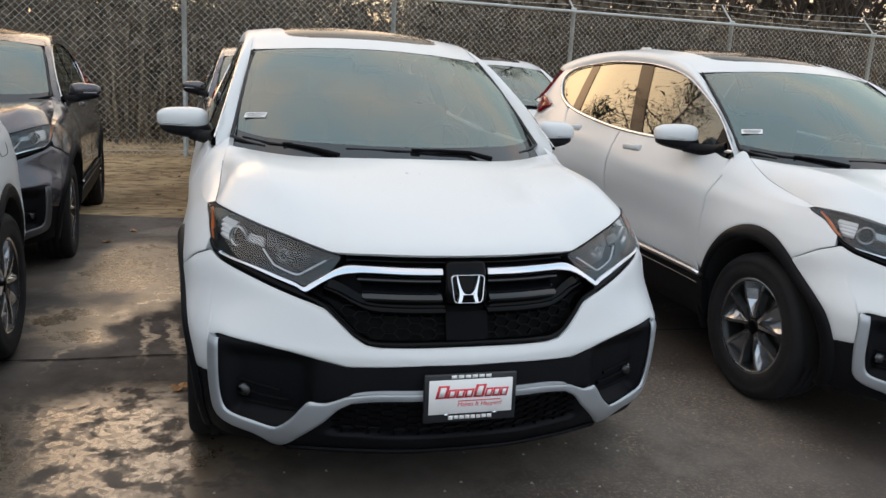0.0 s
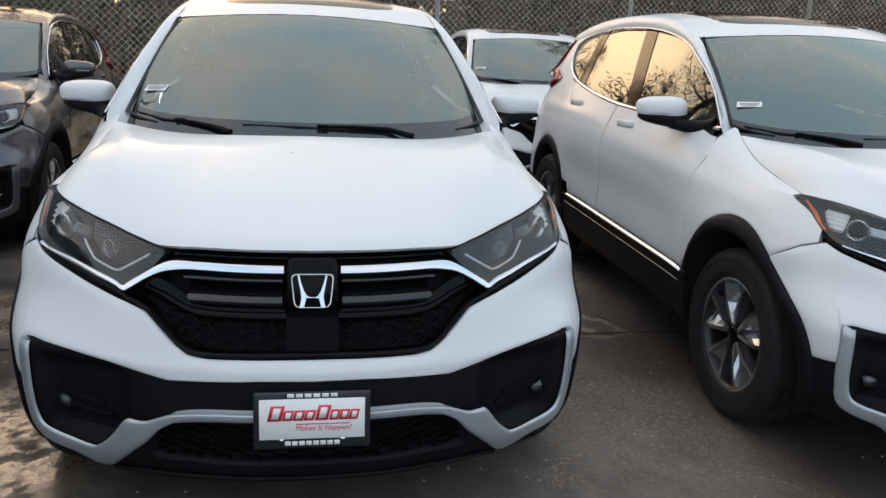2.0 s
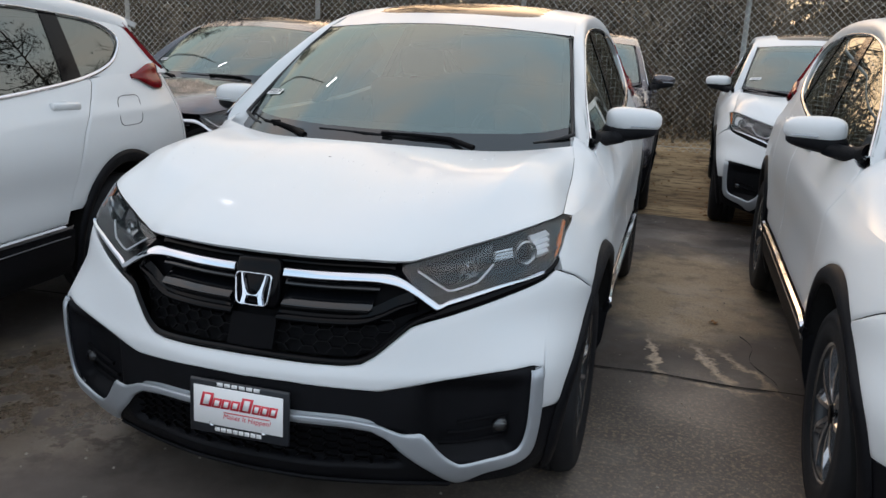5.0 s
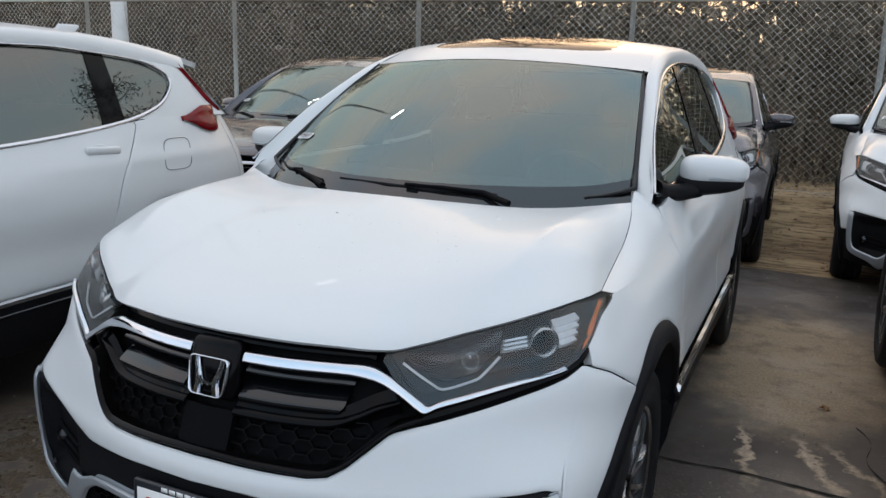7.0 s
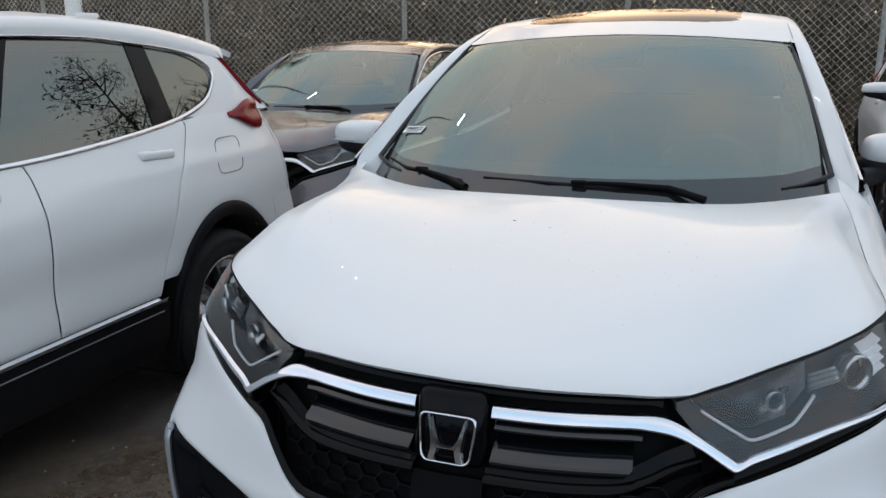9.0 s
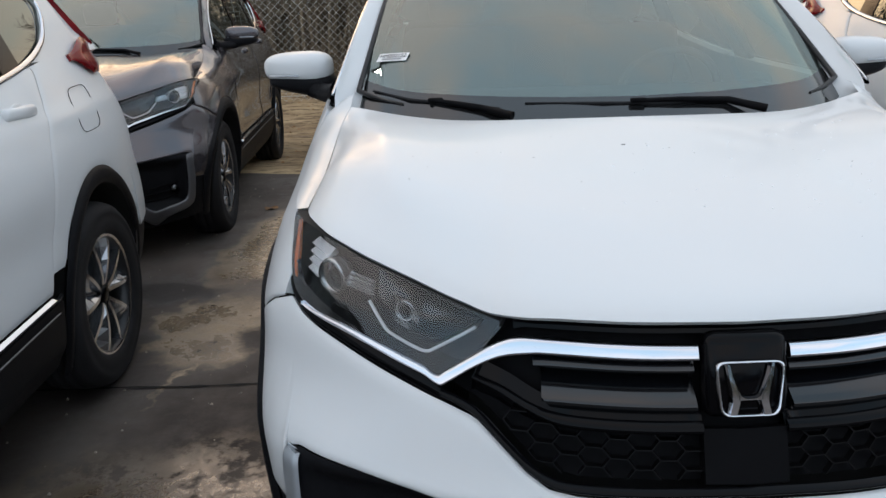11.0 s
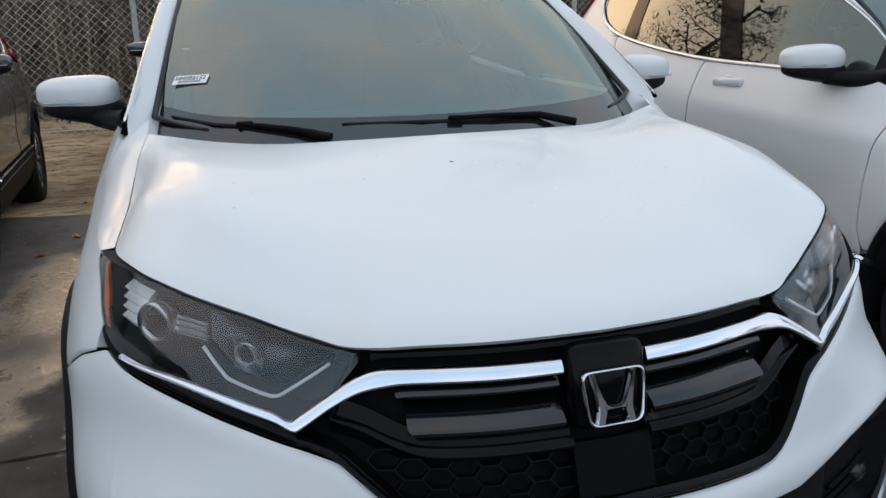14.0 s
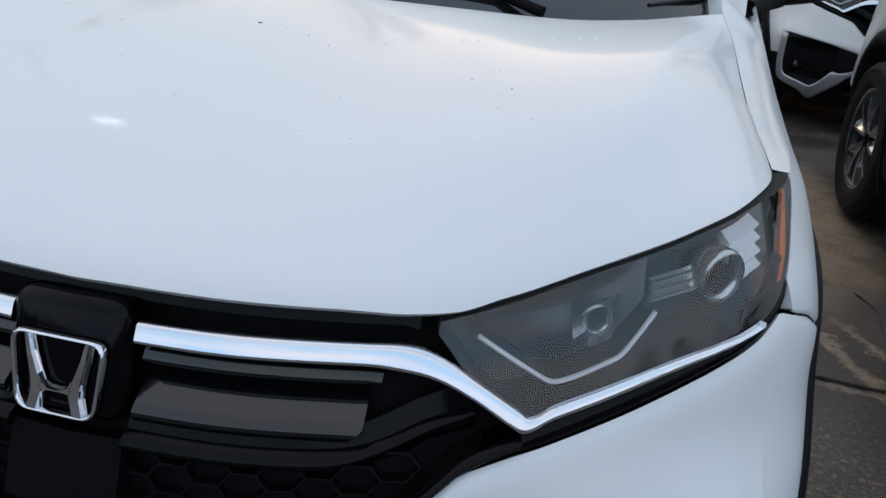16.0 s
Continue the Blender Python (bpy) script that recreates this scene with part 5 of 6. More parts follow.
# ---- ground ----
def asphalt_material():
    """Old damp asphalt: dark, with tan silt dried in patches and wet, shiny hollows."""
    m = bpy.data.materials.new("damp_asphalt")
    m.use_nodes = True
    n, l = m.node_tree.nodes, m.node_tree.links
    b = n["Principled BSDF"]
    at = n.new("ShaderNodeTexCoord")

    def noise_at(scale, detail=5.0, rough=.6, offset=(0, 0, 0)):
        mp = n.new("ShaderNodeMapping")
        mp.inputs["Location"].default_value = offset
        t = n.new("ShaderNodeTexNoise")
        t.inputs["Scale"].default_value, t.inputs["Detail"].default_value, t.inputs["Roughness"].default_value = scale, detail, rough
        l.new(at.outputs["Object"], mp.inputs["Vector"])
        l.new(mp.outputs["Vector"], t.inputs["Vector"])
        return t.outputs["Fac"]

    def ranged(value, a, b_, c=0.0, d=1.0):
        r = n.new("ShaderNodeMapRange")
        for k, v in (("From Min", a), ("From Max", b_), ("To Min", c), ("To Max", d)):
            r.inputs[k].default_value = v
        l.new(value, r.inputs["Value"])
        return r.outputs["Result"]

    def maths(op, a, b_):
        q = n.new("ShaderNodeMath")
        q.operation = op
        for k, v in ((0, a), (1, b_)):
            if isinstance(v, (int, float)):
                q.inputs[k].default_value = v
            else:
                l.new(v, q.inputs[k])
        return q.outputs["Value"]

    def mix(f, a, b_):
        q = n.new("ShaderNodeMix")
        q.data_type = "RGBA"
        l.new(f, q.inputs["Factor"])
        for k, v in (("A", a), ("B", b_)):
            if isinstance(v, tuple):
                q.inputs[k].default_value = (*v, 1)
            else:
                l.new(v, q.inputs[k])
        return q.outputs["Result"]

    def swirl(scale, amount, vector, offset):
        """Bends the plan by a noise, so that edges run ragged."""
        mp = n.new("ShaderNodeMapping")
        mp.inputs["Location"].default_value = offset
        t = n.new("ShaderNodeTexNoise")
        t.inputs["Scale"].default_value, t.inputs["Detail"].default_value, t.inputs["Roughness"].default_value = scale, 4.0, .6
        l.new(at.outputs["Object"], mp.inputs["Vector"])
        l.new(mp.outputs["Vector"], t.inputs["Vector"])
        c = n.new("ShaderNodeVectorMath")
        c.operation = "SUBTRACT"
        c.inputs[1].default_value = (.5, .5, .5)
        l.new(t.outputs["Color"], c.inputs[0])
        q = n.new("ShaderNodeVectorMath")
        q.operation = "MULTIPLY_ADD"
        q.inputs[1].default_value = (amount, amount, 0)
        l.new(c.outputs["Vector"], q.inputs[0])
        l.new(vector, q.inputs[2])
        return q.outputs["Vector"]

    small = swirl(40, .05, swirl(11, .13, at.outputs["Object"], (4, 1, 0)), (2, 8, 0))
    mid = swirl(4.5, .20, small, (5, 6, 0))
    large = swirl(2.4, .62, small, (7, 3, 0))

    def spot(x, y, rx, ry, soft, turn=0.0, plan=None):
        """1 inside an oval with a ragged edge."""
        mp = n.new("ShaderNodeMapping")
        mp.vector_type = "TEXTURE"
        mp.inputs["Location"].default_value, mp.inputs["Rotation"].default_value, mp.inputs["Scale"].default_value = (x, y, 0), (0, 0, radians(turn)), (rx, ry, 1e6)
        l.new(plan if plan else large, mp.inputs["Vector"])
        ln = n.new("ShaderNodeVectorMath")
        ln.operation = "LENGTH"
        l.new(mp.outputs["Vector"], ln.inputs[0])
        return ranged(ln.outputs["Value"], 1 + soft, 1 - soft)

    def union(*parts):
        out = parts[0]
        for q in parts[1:]:
            out = maths("MAXIMUM", out, q)
        return out

    def without(a, k):
        return maths("MULTIPLY", a, maths("SUBTRACT", 1.0, k))

    fine, coarse, big = noise_at(170, 3.0), noise_at(26, 5.0, .7), noise_at(.8, 5.0, .6, (3, 7, 0))
    blot = noise_at(5.5, 6.0, .68, (1, 2, 0))
    base = mix(ranged(big, .35, .65), (.045, .037, .032), (.125, .104, .090))
    base = mix(ranged(fine, .35, .75, 0, .05), base, (.15, .13, .112))
    base = mix(ranged(blot, .42, .66, 0, .62), base, (.125, .105, .09))
    # damp and oily shapes; the second and third spots paint shade by the right-hand car
    damp_and_shade = union(spot(.4, -1.0, 1.35, .85, .5), spot(2.25, .35, .7, 1.0, .5), spot(1.62, 1.45, .62, .5, .5), spot(-2.3, 1.1, .55, .5, .5), spot(-2.05, 1.9, .7, .34, .25), spot(-1.9, 2.75, .45, .16, .3), spot(-1.2, 4.75, .3, .2, .35), spot(1.5, 4.7, .6, .22, .4), maths("MULTIPLY", ranged(noise_at(1.5, 6.0, .65, (9, 4, 0)), .50, .60), .55))
    # silt washed into the lanes and the threads that drain from it
    pool = union(spot(-1.27, 3.35, .41, 1.0, .16), spot(-1.52, 2.25, .28, .42, .16))
    pool = without(pool, union(spot(-1.48, 2.75, .17, .24, .5), spot(-1.26, 2.02, .12, .17, .3, 30)))
    threads = union(spot(-1.165, 1.92, .022, .30, .45, 4, mid), spot(-1.02, 1.92, .028, .30, .45, 8, mid), spot(-1.55, 1.80, .018, .22, .5, -14, mid), spot(1.14, 2.0, .022, .30, .45, 8, mid), spot(1.43, 1.95, .030, .30, .45, 20, mid),
                    spot(1.60, 1.95, .020, .26, .6, 28, mid), spot(1.50, 1.70, .16, .018, .5, 5, mid))
    lane = maths("MULTIPLY", spot(1.30, 3.25, .48, 1.0, .22), ranged(blot, .32, .50, .3, .72))
    front = maths("MULTIPLY", spot(-1.34, .60, .66, .56, .3), ranged(noise_at(6.5, 6.0, .68, (6, 5, 0)), .42, .50, .05, 1.0))
    crumbs = maths("MULTIPLY", union(spot(1.66, .27, .05, .24, .7, 62), spot(.92, .32, .07, .20, .7, -40), maths("MULTIPLY", spot(1.30, .85, .75, .6, .7), .75), maths("MULTIPLY", spot(.75, -.25, .7, .35, .8), .55)), ranged(noise_at(55, 5.0, .75, (2, 2, 0)), .50, .62, 0, .75))
    silt = union(maths("MULTIPLY", pool, ranged(blot, .36, .50, .45, 1.0)), maths("MULTIPLY", threads, ranged(coarse, .35, .6, .3, .8)), lane, maths("MULTIPLY", front, .35), crumbs)
    silt_tone = mix(ranged(noise_at(75, 6.0, .75), .38, .62), (.29, .215, .135), (.46, .35, .23))
    # darkens the damp shapes and the shade painted beside the right-hand car
    base = mix(maths("MULTIPLY", damp_and_shade, .85), base, (.034, .028, .025))
    dry = maths("MULTIPLY", spot(1.12, .40, .50, .52, .6), ranged(blot, .30, .60, .35, .9))
    base = mix(dry, base, (.155, .130, .110))
    base = mix(silt, base, silt_tone)
    base = mix(maths("MULTIPLY", front, .8), base, (.078, .058, .039))
    # the pool is still wet in the middle, dark brown under a film of water
    film = maths("MULTIPLY", pool, ranged(noise_at(3.2, 6.0, .7, (8, 1, 0)), .34, .56, .35, 1.0))
    base = mix(maths("MULTIPLY", film, .58), base, (.12, .085, .052))
    wet = union(maths("MULTIPLY", dry, .35), spot(-1.40, 3.35, .34, .85, .4), maths("MULTIPLY", film, 1.1), front, maths("MULTIPLY", damp_and_shade, .72), maths("MULTIPLY", threads, .7))
    rough = maths("SUBTRACT", .86, maths("MULTIPLY", wet, ranged(coarse, .25, .75, .48, .72)))
    l.new(maths("ADD", .22, maths("MULTIPLY", wet, .75)), b.inputs["Specular IOR Level"])
    l.new(maths("MULTIPLY", union(film, front), ranged(coarse, .38, .58)), b.inputs["Coat Weight"])
    b.inputs["Coat Roughness"].default_value = .2
    b.inputs["Coat IOR"].default_value = 1.6
    l.new(base, b.inputs["Base Color"])
    l.new(rough, b.inputs["Roughness"])
    u = n.new("ShaderNodeBump")
    u.inputs["Distance"].default_value = .0035
    l.new(maths("SUBTRACT", .5, maths("MULTIPLY", wet, .3)), u.inputs["Strength"])
    l.new(maths("ADD", maths("MULTIPLY", fine, .45), maths("MULTIPLY", coarse, .4)), u.inputs["Height"])
    l.new(u.outputs["Normal"], b.inputs["Normal"])
    return m


def dirt_material():
    """Bare brown soil, streaked along the fence and speckled with dark litter."""
    m = shader("bare_dirt", (.30, .21, .12), .9, bump=1.0, bump_scale=30, specular=.25)
    n, l = m.node_tree.nodes, m.node_tree.links
    b = n["Principled BSDF"]
    at = n.new("ShaderNodeTexCoord")
    last = None
    for scale, lo, hi, a, c in ((1.6, .38, .62, (.25, .168, .092), (.55, .40, .232)), (9.0, .50, .58, (.075, .05, .03), None), (4.0, .60, .72, (.50, .40, .29), None)):
        mp = n.new("ShaderNodeMapping")
        mp.inputs["Scale"].default_value, mp.inputs["Location"].default_value = (.45, 1.3, 1), (scale, 0, 0)
        t = n.new("ShaderNodeTexNoise")
        t.inputs["Scale"].default_value, t.inputs["Detail"].default_value, t.inputs["Roughness"].default_value = scale, 7.0, .68
        r = n.new("ShaderNodeMapRange")
        r.inputs["From Min"].default_value, r.inputs["From Max"].default_value = lo, hi
        if last:
            r.inputs["To Max"].default_value = .7
        x = n.new("ShaderNodeMix")
        x.data_type = "RGBA"
        l.new(at.outputs["Object"], mp.inputs["Vector"])
        l.new(mp.outputs["Vector"], t.inputs["Vector"])
        l.new(t.outputs["Fac"], r.inputs["Value"])
        l.new(r.outputs["Result"], x.inputs["Factor"])
        if last:
            l.new(last, x.inputs["A"])
            x.inputs["B"].default_value = (*a, 1)
        else:
            x.inputs["A"].default_value, x.inputs["B"].default_value = (*a, 1), (*c, 1)
        last = x.outputs["Result"]
    l.new(last, b.inputs["Base Color"])
    return m


ASPHALT, DIRT = asphalt_material(), dirt_material()


def bank(x, y):
    """The soil's height: a shallow hollow behind the asphalt, rising again to the fence."""
    h = -.085 * ramp(y, 5.5, 6.7) + .18 * ramp(y, 8.4, 10) + .25 * ramp(y, 10.5, 16)
    near = ramp(y, 5.2, 6.2)
    return -.012 + h + near * .03 * np.array([[noise.noise((float(a) * .9, float(b) * .9, 0)) for a, b in zip(r, q)] for r, q in zip(x, y)])


def ground_sheet():
    xs = np.concatenate((np.linspace(-300, -30, 10), np.linspace(-26, 26, 105), np.linspace(30, 300, 10)))
    ys = np.concatenate((np.linspace(-300, -20, 8), (-10, 0, 4), np.linspace(5, 20, 46), np.linspace(30, 300, 8)))
    X, Y = np.meshgrid(xs, ys, indexing="ij")
    Z = bank(X, Y)
    n, m = X.shape
    idx = np.arange(n * m).reshape(n, m)
    return np.stack([X, Y, Z], -1).reshape(-1, 3), [(idx[i, j], idx[i + 1, j], idx[i + 1, j + 1], idx[i, j + 1]) for i in range(n - 1) for j in range(m - 1)]


def setting(name, data, material, label, category, kind="structure"):
    ob = part(name, data, material, None)
    return tagged(ob, label, category, "", kind)


setting("ground", ground_sheet(), DIRT, "bare brown dirt strewn with dry leaves along the fence", "ground")
xs = np.concatenate((np.linspace(-60, -8, 8), np.linspace(-6, 8, 71), np.linspace(10, 60, 8)))
edge = [(float(x), 5.45 + .10 * math.sin(x * 1.7) + .07 * noise.noise((x * 2.3, 4.1, 0))) for x in xs]
av = [(x, y, .0) for x, y in edge] + [(x, y + .03, -.02) for x, y in edge] + [(x, -60, 0) for x, y in edge]
k = len(edge)
af = [(2 * k + i, 2 * k + i + 1, i + 1, i) for i in range(k - 1)] + [(i, i + 1, k + i + 1, k + i) for i in range(k - 1)]
setting("pavement", (av, af, False), ASPHALT, "old damp asphalt lot with silt stains and puddles", "asphalt")


def seam(points, w):
    """A narrow open crack, a dark groove laid in the asphalt."""
    verts, faces = [], []
    for i, (x, y) in enumerate(points):
        d = w * (.5 + random.random())
        verts += [(x, y - d, .004), (x, y + d, .004), (x, y, .0042)]
    for i in range(len(points) - 1):
        faces += [(3 * i, 3 * i + 3, 3 * i + 5, 3 * i + 2), (3 * i + 2, 3 * i + 5, 3 * i + 4, 3 * i + 1)]
    return verts, faces, False


CRACK = shader("crack", (.012, .011, .010), .95)
setting("asphalt_seam", seam([(x, 1.695 + .03 * x + .025 * math.sin(x * 2.1) + .03 * noise.noise((x * 3, 0, 0))) for x in np.arange(-7, 7, .05)], .007), CRACK, "dark open seam across the asphalt", "crack")

setting("asphalt_crack", seam([(1.58 + .03 * math.sin(t * 9) + .12 * t, 2.45 - .72 * t) for t in np.linspace(0, 1, 20)], .009), CRACK, "short branching crack in the asphalt", "crack")


def oak_leaf(x, y, turn, size):
    """A lobed dry leaf, curled a little."""
    verts, faces = [(0, 0, .012)], []
    for i in range(24):
        a = 2 * math.pi * i / 24
        r = size * (.55 + .45 * abs(math.cos(2.5 * a))) * (1.25 if abs(math.sin(a)) < .4 else .8)
        verts.append((r * math.cos(a), r * math.sin(a), .006 + .014 * (math.sin(3 * a) + 1) * .5))
    faces = [(0, i + 1, (i + 1) % 24 + 1) for i in range(24)]
    ob = part("leaf", (verts, faces, False), LEAF, None)
    ob.matrix_basis = pose(x, y, 0, 0, 0, turn)
    return tagged(ob, "dry brown oak leaf lying on the asphalt", "leaf", "fallen leaves", "thing")


oak_leaf(-.965, 1.20, 30, .055)
oak_leaf(-1.45, 4.72, 100, .04)
oak_leaf(1.45, 2.62, 200, .03)
oak_leaf(-1.62, 4.3, 20, .045)


def grit():
    """Crumbs of gravel and twigs on the asphalt."""
    r = np.random.RandomState(31)
    verts, faces = [], []
    for i in range(900):
        x, y, s = r.uniform(-2.4, 2.6), r.uniform(-1.2, 5.4), r.uniform(.002, .007)
        k = len(verts)
        verts += [(x - s, y - s * .7, 0), (x + s, y - s, 0), (x + s * .6, y + s, 0), (x - s * .8, y + s * .8, 0), (x, y, s * 1.1)]
        faces += [(k, k + 1, k + 4), (k + 1, k + 2, k + 4), (k + 2, k + 3, k + 4), (k + 3, k, k + 4)]
    return verts, faces, False


GRIT = shader("grit", (.26, .23, .19), .9, vary=.4, vary_scale=3)
tagged(part("grit", grit(), GRIT, None), "loose crumbs of gravel on the asphalt", "gravel", "", "stuff")

# ---- fence ----
FENCE = [(-16.2, 8.75), (-13.1, 8.75), (-10.05, 8.8), (-7.05, 8.87), (-4.05, 9.15), (-1.14, 9.6), (1.82, 9.75), (4.75, 9.85), (7.70, 9.92), (10.7, 9.98), (13.7, 10.0), (16.7, 10.0)]
RAIL_Z = 2.47
fence = new("fence")
tagged(fence, "galvanised chain-link fence with barbed wire on top", "fence", "", "thing")
for i, (x, y) in enumerate(FENCE):
    p = part("post", tube([(x, y, -.1), (x, y, RAIL_Z + .02)], .034, 12), STEEL, fence)
    part("post_cap", box((.08, .08, .05), (x, y, RAIL_Z + .03), .02, 2), STEEL, p)
    part("barb_arm", tube([(x, y, RAIL_Z + .03), (x - .02, y + .16, RAIL_Z + .18), (x - .04, y + .30, RAIL_Z + .33)], .013, 6), STEEL, p)
for z, r in ((RAIL_Z, .022),):
    part("top_rail", tube([(x, y - .02, z) for x, y in FENCE], r, 8), STEEL, fence)
for j in range(3):
    d, h = .10 + .10 * j, .11 + .11 * j
    pts = []
    for (x0, y0), (x1, y1) in zip(FENCE[:-1], FENCE[1:]):
        for t in np.linspace(0, 1, 6)[:-1]:
            pts.append((x0 + (x1 - x0) * t, y0 + (y1 - y0) * t + d, RAIL_Z + h - .03 * math.sin(math.pi * t)))
    w = part("barbed_wire", tube(pts, .003, 4), WIRE, fence)
part("tension_wire", tube([(x, y - .02, .14) for x, y in FENCE], .004, 4), WIRE, fence)


def chain_link():
    """Woven diamonds: each wire zigzags upwards and hooks its neighbour."""
    verts, faces = [], []
    line_x = [p[0] for p in FENCE]
    pitch, dz, r = .047, .047, .0033
    for wire in range(int((13.5 + 12.5) / pitch)):
        x0 = -12.5 + wire * pitch
        k0 = len(verts)
        n = int((RAIL_Z - .08) / dz)
        for i in range(n + 1):
            x = x0 + (pitch / 2 if (i + wire) % 2 else -pitch / 2)
            y = float(np.interp(x, line_x, [p[1] for p in FENCE])) - .035 + (.003 if (i + wire) % 2 else -.003)
            z = .08 + i * dz
            for a in (0, 2.094, 4.189):
                verts.append((x + r * math.cos(a), y + r * math.sin(a), z))
        for i in range(n):
            for j in range(3):
                a, b = k0 + 3 * i + j, k0 + 3 * i + (j + 1) % 3
                faces.append((a, b, b + 3, a + 3))
    return verts, faces


tagged(part("chain_link_mesh", chain_link(), WIRE, fence, "woven galvanised wire diamonds"), kind="stuff")

# lamp post behind the fence
pole = new("light_pole")
tagged(pole, "thick grey steel light pole beyond the fence", "pole", "", "thing")
part("shaft", tube([(-11.2, 10.6, -.1), (-11.2, 10.6, 14.0)], (.17, .04), 16), POLE, pole)
part("arm", tube([(-11.2, 10.6, 13.96), (-10.3, 10.1, 14.0)], .02, 8), POLE, pole)
head = part("lamp_head", box((.20, .86, .10), (-10.1, 9.97, 14.0), .04, 2, (0, 0, -44)), STEEL, pole, "flat lit lamp head")
LED = bpy.data.materials.new("lit_led")
LED.use_nodes = True
LED.node_tree.nodes["Principled BSDF"].inputs["Emission Color"].default_value = (1, .96, .9, 1)
LED.node_tree.nodes["Principled BSDF"].inputs["Emission Strength"].default_value = 30
part("lit_panel", box((.10, .74, .01), (-10.1, 9.97, 13.943), 0, 1, (0, 0, -44)), LED, head)
part("base_plate", box((.5, .5, .06), (-11.2, 10.6, .15), .02), STEEL, pole)


# ---- woods ----
def trunk(points, r0, r1):
    return tube(points, np.linspace(r0, r1, len(points)), 8)


def pine(seed, height=13.0, r=.17):
    """A tall pine: bare tapering trunk, limbs and clumped needles on top."""
    rnd = random.Random(seed)
    t = new("tree")
    tagged(t, "tall dark pine standing beyond the lot", "tree", "trees", "thing")
    lean = [(rnd.uniform(-.06, .06) * z, rnd.uniform(-.03, .03) * z, z) for z in np.linspace(-.2, height, 7)]
    verts, faces = trunk(lean, r, .04)
    cv, cf = [], []
    for i in range(48):
        h = rnd.uniform(.30, 1.0) * height
        a, L = rnd.uniform(0, 6.28), (1.15 - h / height) * rnd.uniform(2.2, 4.6) + .3
        p0 = np.array((np.interp(h, [q[2] for q in lean], [q[0] for q in lean]), np.interp(h, [q[2] for q in lean], [q[1] for q in lean]), h))
        d = np.array((math.cos(a), math.sin(a), rnd.uniform(-.1, .45)))
        v, f = tube([p0, p0 + d * L * .5, p0 + d * L + (0, 0, .15 * L)], (.035, .02, .008), 5)
        k = len(verts)
        verts = list(verts) + v
        faces = list(faces) + [tuple(q + k for q in g) for g in f]
        for _ in range(120):
            q = p0 + d * L * rnd.uniform(.35, 1.08) + np.array([rnd.gauss(0, .22) for _ in range(3)])
            s = rnd.uniform(.06, .15)
            e1, e2 = np.array([rnd.gauss(0, 1) for _ in range(3)]), np.array([rnd.gauss(0, 1) for _ in range(3)])
            k = len(cv)
            cv += [q - e1 * s * .5, q + e2 * s * .22, q + e1 * s * .5]
            cf.append((k, k + 1, k + 2))
    part("trunk", (verts, faces), BARK, t)
    part("crown", (cv, cf, False), NEEDLES, t)
    return t


def bare(seed, height=9.0, r=.11):
    """A leafless tree: forking limbs down to thin twigs."""
    rnd = random.Random(seed)
    t = new("tree")
    tagged(t, "leafless tree with thin forking branches", "tree", "trees", "thing")
    verts, faces, tv, tf = [], [], [], []

    def grow(p, d, L, rad, depth):
        q = p + d * L * .5 + np.array([rnd.gauss(0, .05) * L for _ in range(3)])
        e = p + d * L
        v, f = tube([p, q, e], (rad, rad * .85, rad * .65), 6 if depth < 2 else 3)
        tgt_v, tgt_f = (verts, faces) if depth < 2 else (tv, tf)
        k = len(tgt_v)
        tgt_v += v
        tgt_f += [tuple(a + k for a in g) for g in f]
        if depth < 6:
            for _ in range(3 if depth else 5):
                nd = d * 1.0 + np.array((rnd.gauss(0, .55), rnd.gauss(0, .55), rnd.uniform(-.05, .5)))
                nd /= np.linalg.norm(nd)
                grow(p + d * L * rnd.uniform(.5, 1.0), nd, L * rnd.uniform(.5, .72), rad * .58, depth + 1)
    grow(np.array((0, 0, -.2)), np.array((rnd.uniform(-.08, .08), rnd.uniform(-.08, .08), 1.0)), height * .42, r, 0)
    part("trunk", (verts, faces), BARK, t)
    part("crown", (tv, tf), BARK, t)
    return t


rnd = random.Random(5)
pines = [pine(s, 8 + s % 3 * 1.5) for s in (1, 2, 3)]
bares = [bare(s, 6 + s % 2 * 1.5) for s in (11, 12, 13)]
spots = []
for i in range(30):
    spots.append((rnd.uniform(-34, 34), rnd.uniform(17, 40)))
for i, (x, y) in enumerate(spots):
    src = pines[i % 3] if i % 5 < 3 else bares[i % 3]
    copy_thing(src, pose(x, y, 0, 0, 0, rnd.uniform(0, 360)) @ Matrix.Scale(.72, 4))
# the tree lines on either hand and across the lot, seen in the windows and the paint
for i in range(36):
    if i < 12:
        x, y = -34 + rnd.uniform(-4, 2), -22 + 4.2 * i + rnd.uniform(-1, 1)
    elif i < 24:
        x, y = 36 + rnd.uniform(-2, 4), -24 + 4.2 * (i - 12) + rnd.uniform(-1, 1)
    else:
        x, y = -44 + 7.4 * (i - 24) + rnd.uniform(-2, 2), -44 + rnd.uniform(-5, 3)
    src = bares[i % 3] if i % 3 == 1 else pines[i % 3]
    copy_thing(src, pose(x, y, 0, 0, 0, rnd.uniform(0, 360)) @ Matrix.Scale(1 if i < 24 else .5, 4))
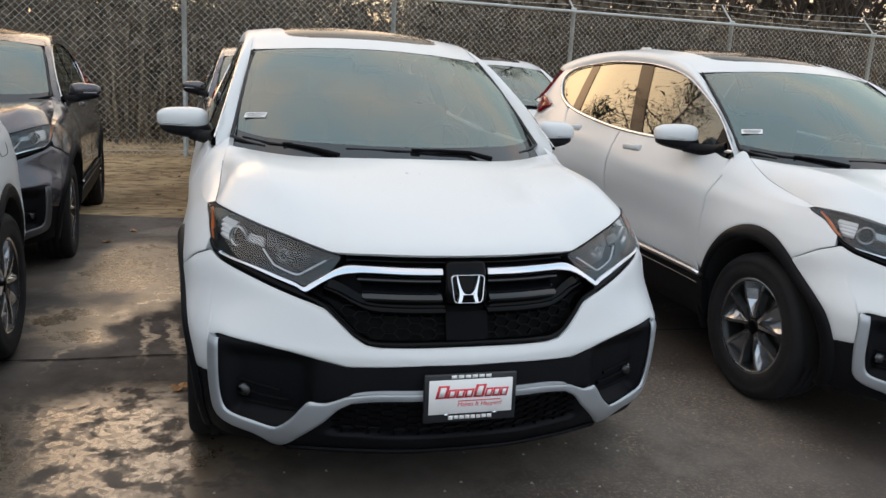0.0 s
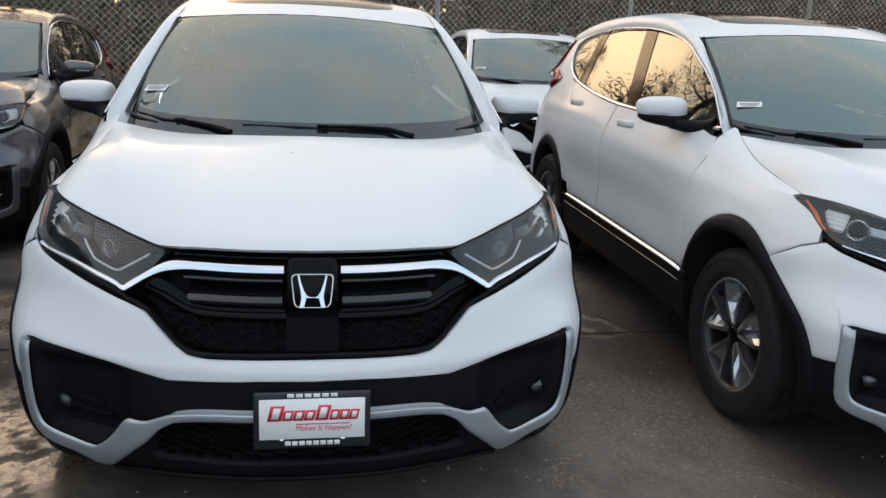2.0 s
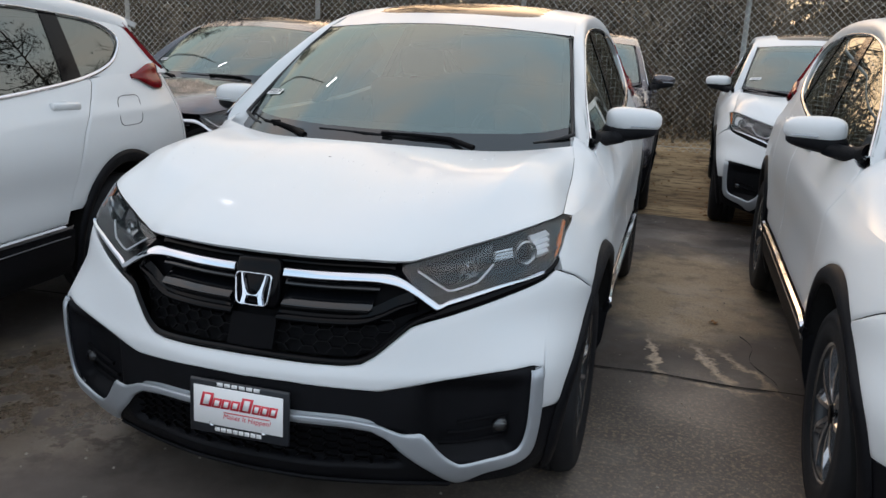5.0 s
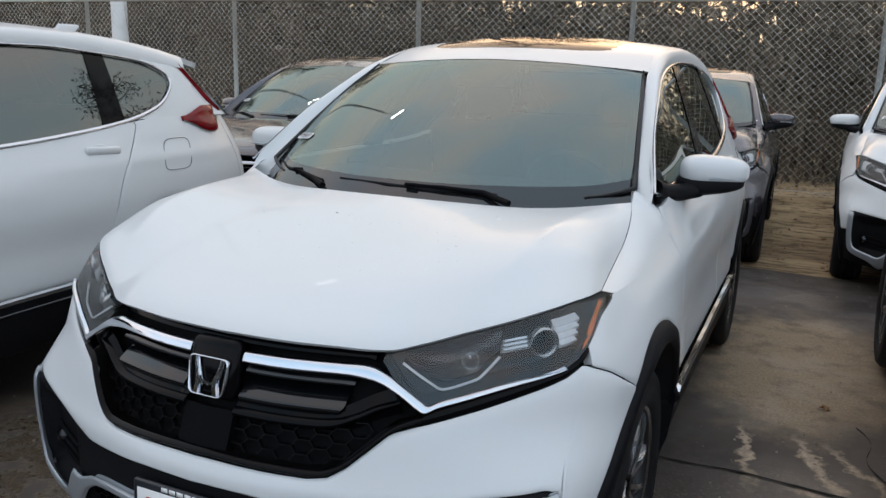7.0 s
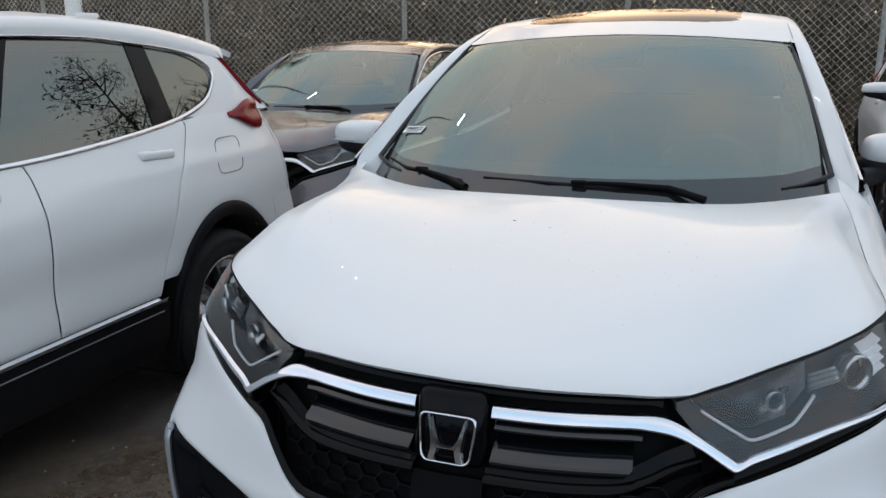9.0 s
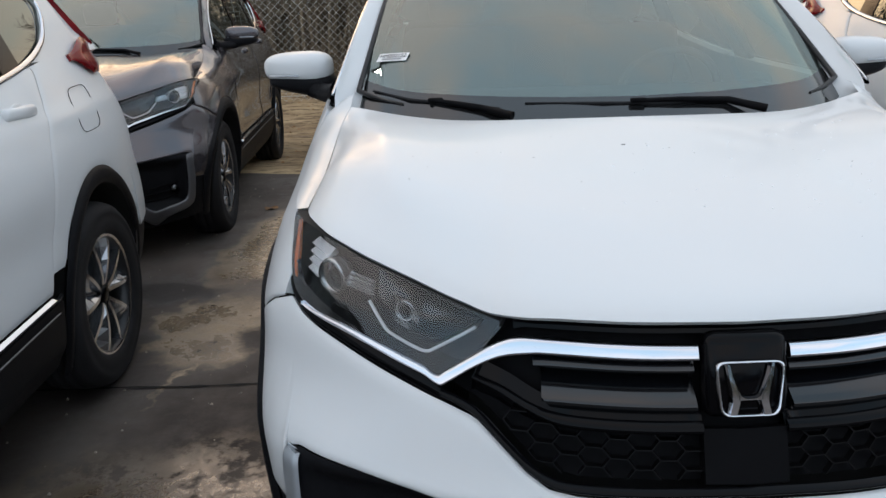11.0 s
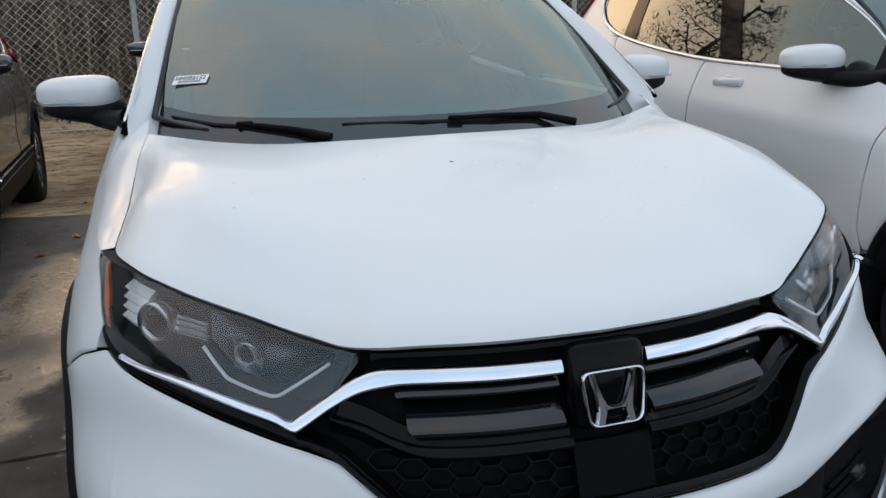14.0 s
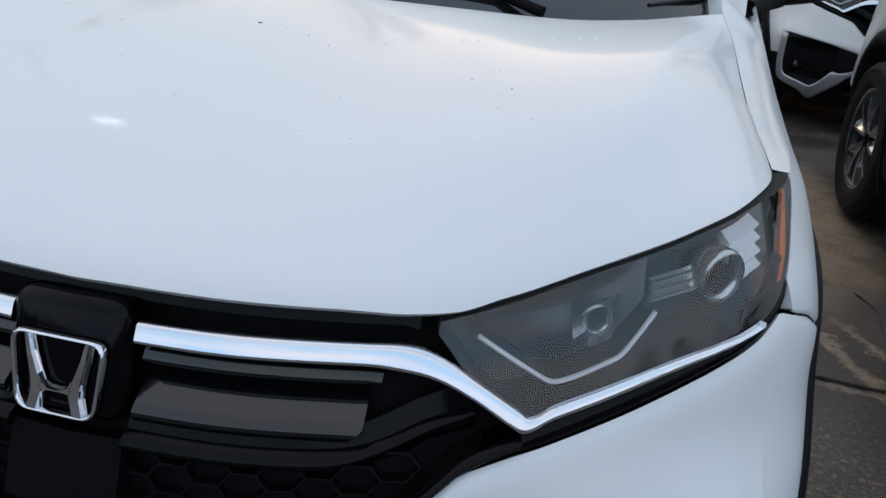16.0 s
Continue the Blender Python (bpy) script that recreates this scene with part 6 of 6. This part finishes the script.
# tall trees close behind the fence, dark against the low sky
for i in range(26):
    x, y = -33 + 1.15 * i + rnd.uniform(-.8, .8), 13.5 + rnd.uniform(0, 5)
    src = bares[i % 3] if i % 2 else pines[i % 3]
    copy_thing(src, pose(x, y, 0, 0, 0, rnd.uniform(0, 360)) @ Matrix.Scale(rnd.uniform(.9, 1.1) if x < -9 or -5.6 < x < -3.2 else rnd.uniform(.40, .5), 4))
for i in range(12):
    x, y = 6 + 2.1 * i + rnd.uniform(-.8, .8), 15 + rnd.uniform(0, 6)
    src = pines[i % 3] if i % 4 == 1 else bares[i % 3]
    copy_thing(src, pose(x, y, 0, 0, 0, rnd.uniform(0, 360)) @ Matrix.Scale(rnd.uniform(1.1, 1.3) if x < 19 else rnd.uniform(.85, 1.1), 4))
for i in range(7):
    x, y = 7.5 + 1.3 * i + rnd.uniform(-.5, .5), 15.5 + rnd.uniform(0, 3)
    copy_thing(bares[i % 3], pose(x, y, 0, 0, 0, rnd.uniform(0, 360)) @ Matrix.Scale(rnd.uniform(.9, 1.2), 4))
for i, src in enumerate(pines + bares):
    src.matrix_basis = pose(-20 + 7 * i, 19 + i % 3, 0)


def thicket():
    """Dense dead undergrowth beyond the fence: stems and dry leaves."""
    r = np.random.RandomState(3)
    verts, faces = [], []
    for i in range(5200):
        x, y = r.uniform(-26, 26), 10.6 + abs(r.normal(0, 2.6))
        h = r.uniform(1.0, 3.4)
        dx, dy, w = r.normal(0, .35), r.normal(0, .25), r.uniform(.006, .02)
        k = len(verts)
        verts += [(x - w, y, 0), (x + w, y, 0), (x + dx * .5 + w * .7, y + dy * .5, h * .5), (x + dx * .5 - w * .7, y + dy * .5, h * .5), (x + dx, y + dy, h)]
        faces += [(k, k + 1, k + 2, k + 3), (k + 3, k + 2, k + 4)]
    for i in range(105000):
        x, y, z = r.uniform(-26, 26), 10.9 + abs(r.normal(0, 2.0)), r.uniform(0, 1) ** 1.15 * 2.75 + .03
        s = r.uniform(.05, .16)
        a, b = r.normal(0, 1, 3), r.normal(0, 1, 3)
        p = np.array((x, y, z))
        k = len(verts)
        verts += [p - a * s * .5, p + b * s * .4, p + a * s * .5]
        faces.append((k, k + 1, k + 2))
    return verts, faces, False


def far_woods(y0, deep, x0, x1, n, height, seed, size=.3):
    """A far, tangled mass of twigs and dry leaves, dense below and ragged above."""
    r = np.random.RandomState(seed)
    x, y = r.uniform(x0, x1, n), y0 + deep * r.uniform(0, 1, n)
    top = height * (.75 + .35 * np.sin(x * .37 + seed) * np.sin(x * .11) + .15 * np.sin(x * 1.3))
    z = top * r.beta(1.0, 1.5, n)
    s = size * r.uniform(.4, 1.3, n)
    a, b = r.normal(0, 1, (n, 3)), r.normal(0, 1, (n, 3))
    p = np.stack([x, y, z], -1)
    v = np.stack([p - a * s[:, None] * .5, p + b * s[:, None] * .45, p + a * s[:, None] * .5], 1).reshape(-1, 3)
    return v, np.arange(3 * n).reshape(-1, 3), False


tagged(part("far_woods", far_woods(15, 14, -45, 45, 120000, 4.25, 4), BRUSH, None), "dark brown leafless woods filling the distance", "woods", "", "stuff")
tagged(part("far_woods", far_woods(14.5, 7, -36, -4, 17000, 4.4, 6, .26), NEEDLES, None), "dark evergreen crowns crowding beyond the fence", "woods", "", "stuff")
tagged(part("far_woods", far_woods(17, 8, 5, 38, 34000, 7.4, 12, .20), BARK, None), "bare twiggy woods thinning towards the sky", "woods", "", "stuff")
tagged(part("far_woods", far_woods(-40, -14, -70, 70, 30000, 5.0, 9, .4), NEEDLES, None), "dark tree line far across the lot", "woods", "", "stuff")
tagged(part("undergrowth", thicket(), BRUSH, None), "dense brown dead undergrowth behind the fence", "undergrowth", "", "stuff")


def litter():
    """Dry leaves scattered on the dirt strip."""
    r = np.random.RandomState(8)
    verts, faces = [], []
    for i in range(1300):
        x, y = r.uniform(-8, 10), r.uniform(5.6, 10.2)
        z = float(-.085 * ramp(np.float64(y), 5.5, 6.7) + .18 * ramp(np.float64(y), 8.4, 10)) + .004
        a, s = r.uniform(0, 6.28), r.uniform(.015, .035)
        c, d = math.cos(a) * s, math.sin(a) * s
        k = len(verts)
        verts += [(x - c, y - d, z), (x + d * .5, y - c * .5, z + r.uniform(.0, .02)), (x + c, y + d, z), (x - d * .5, y + c * .5, z + r.uniform(.0, .02))]
        faces.append((k, k + 1, k + 2, k + 3))
    return verts, faces, False


tagged(part("leaf_litter", litter(), LEAF, None), "dry brown leaves lying on the dirt", "leaves", "", "stuff")
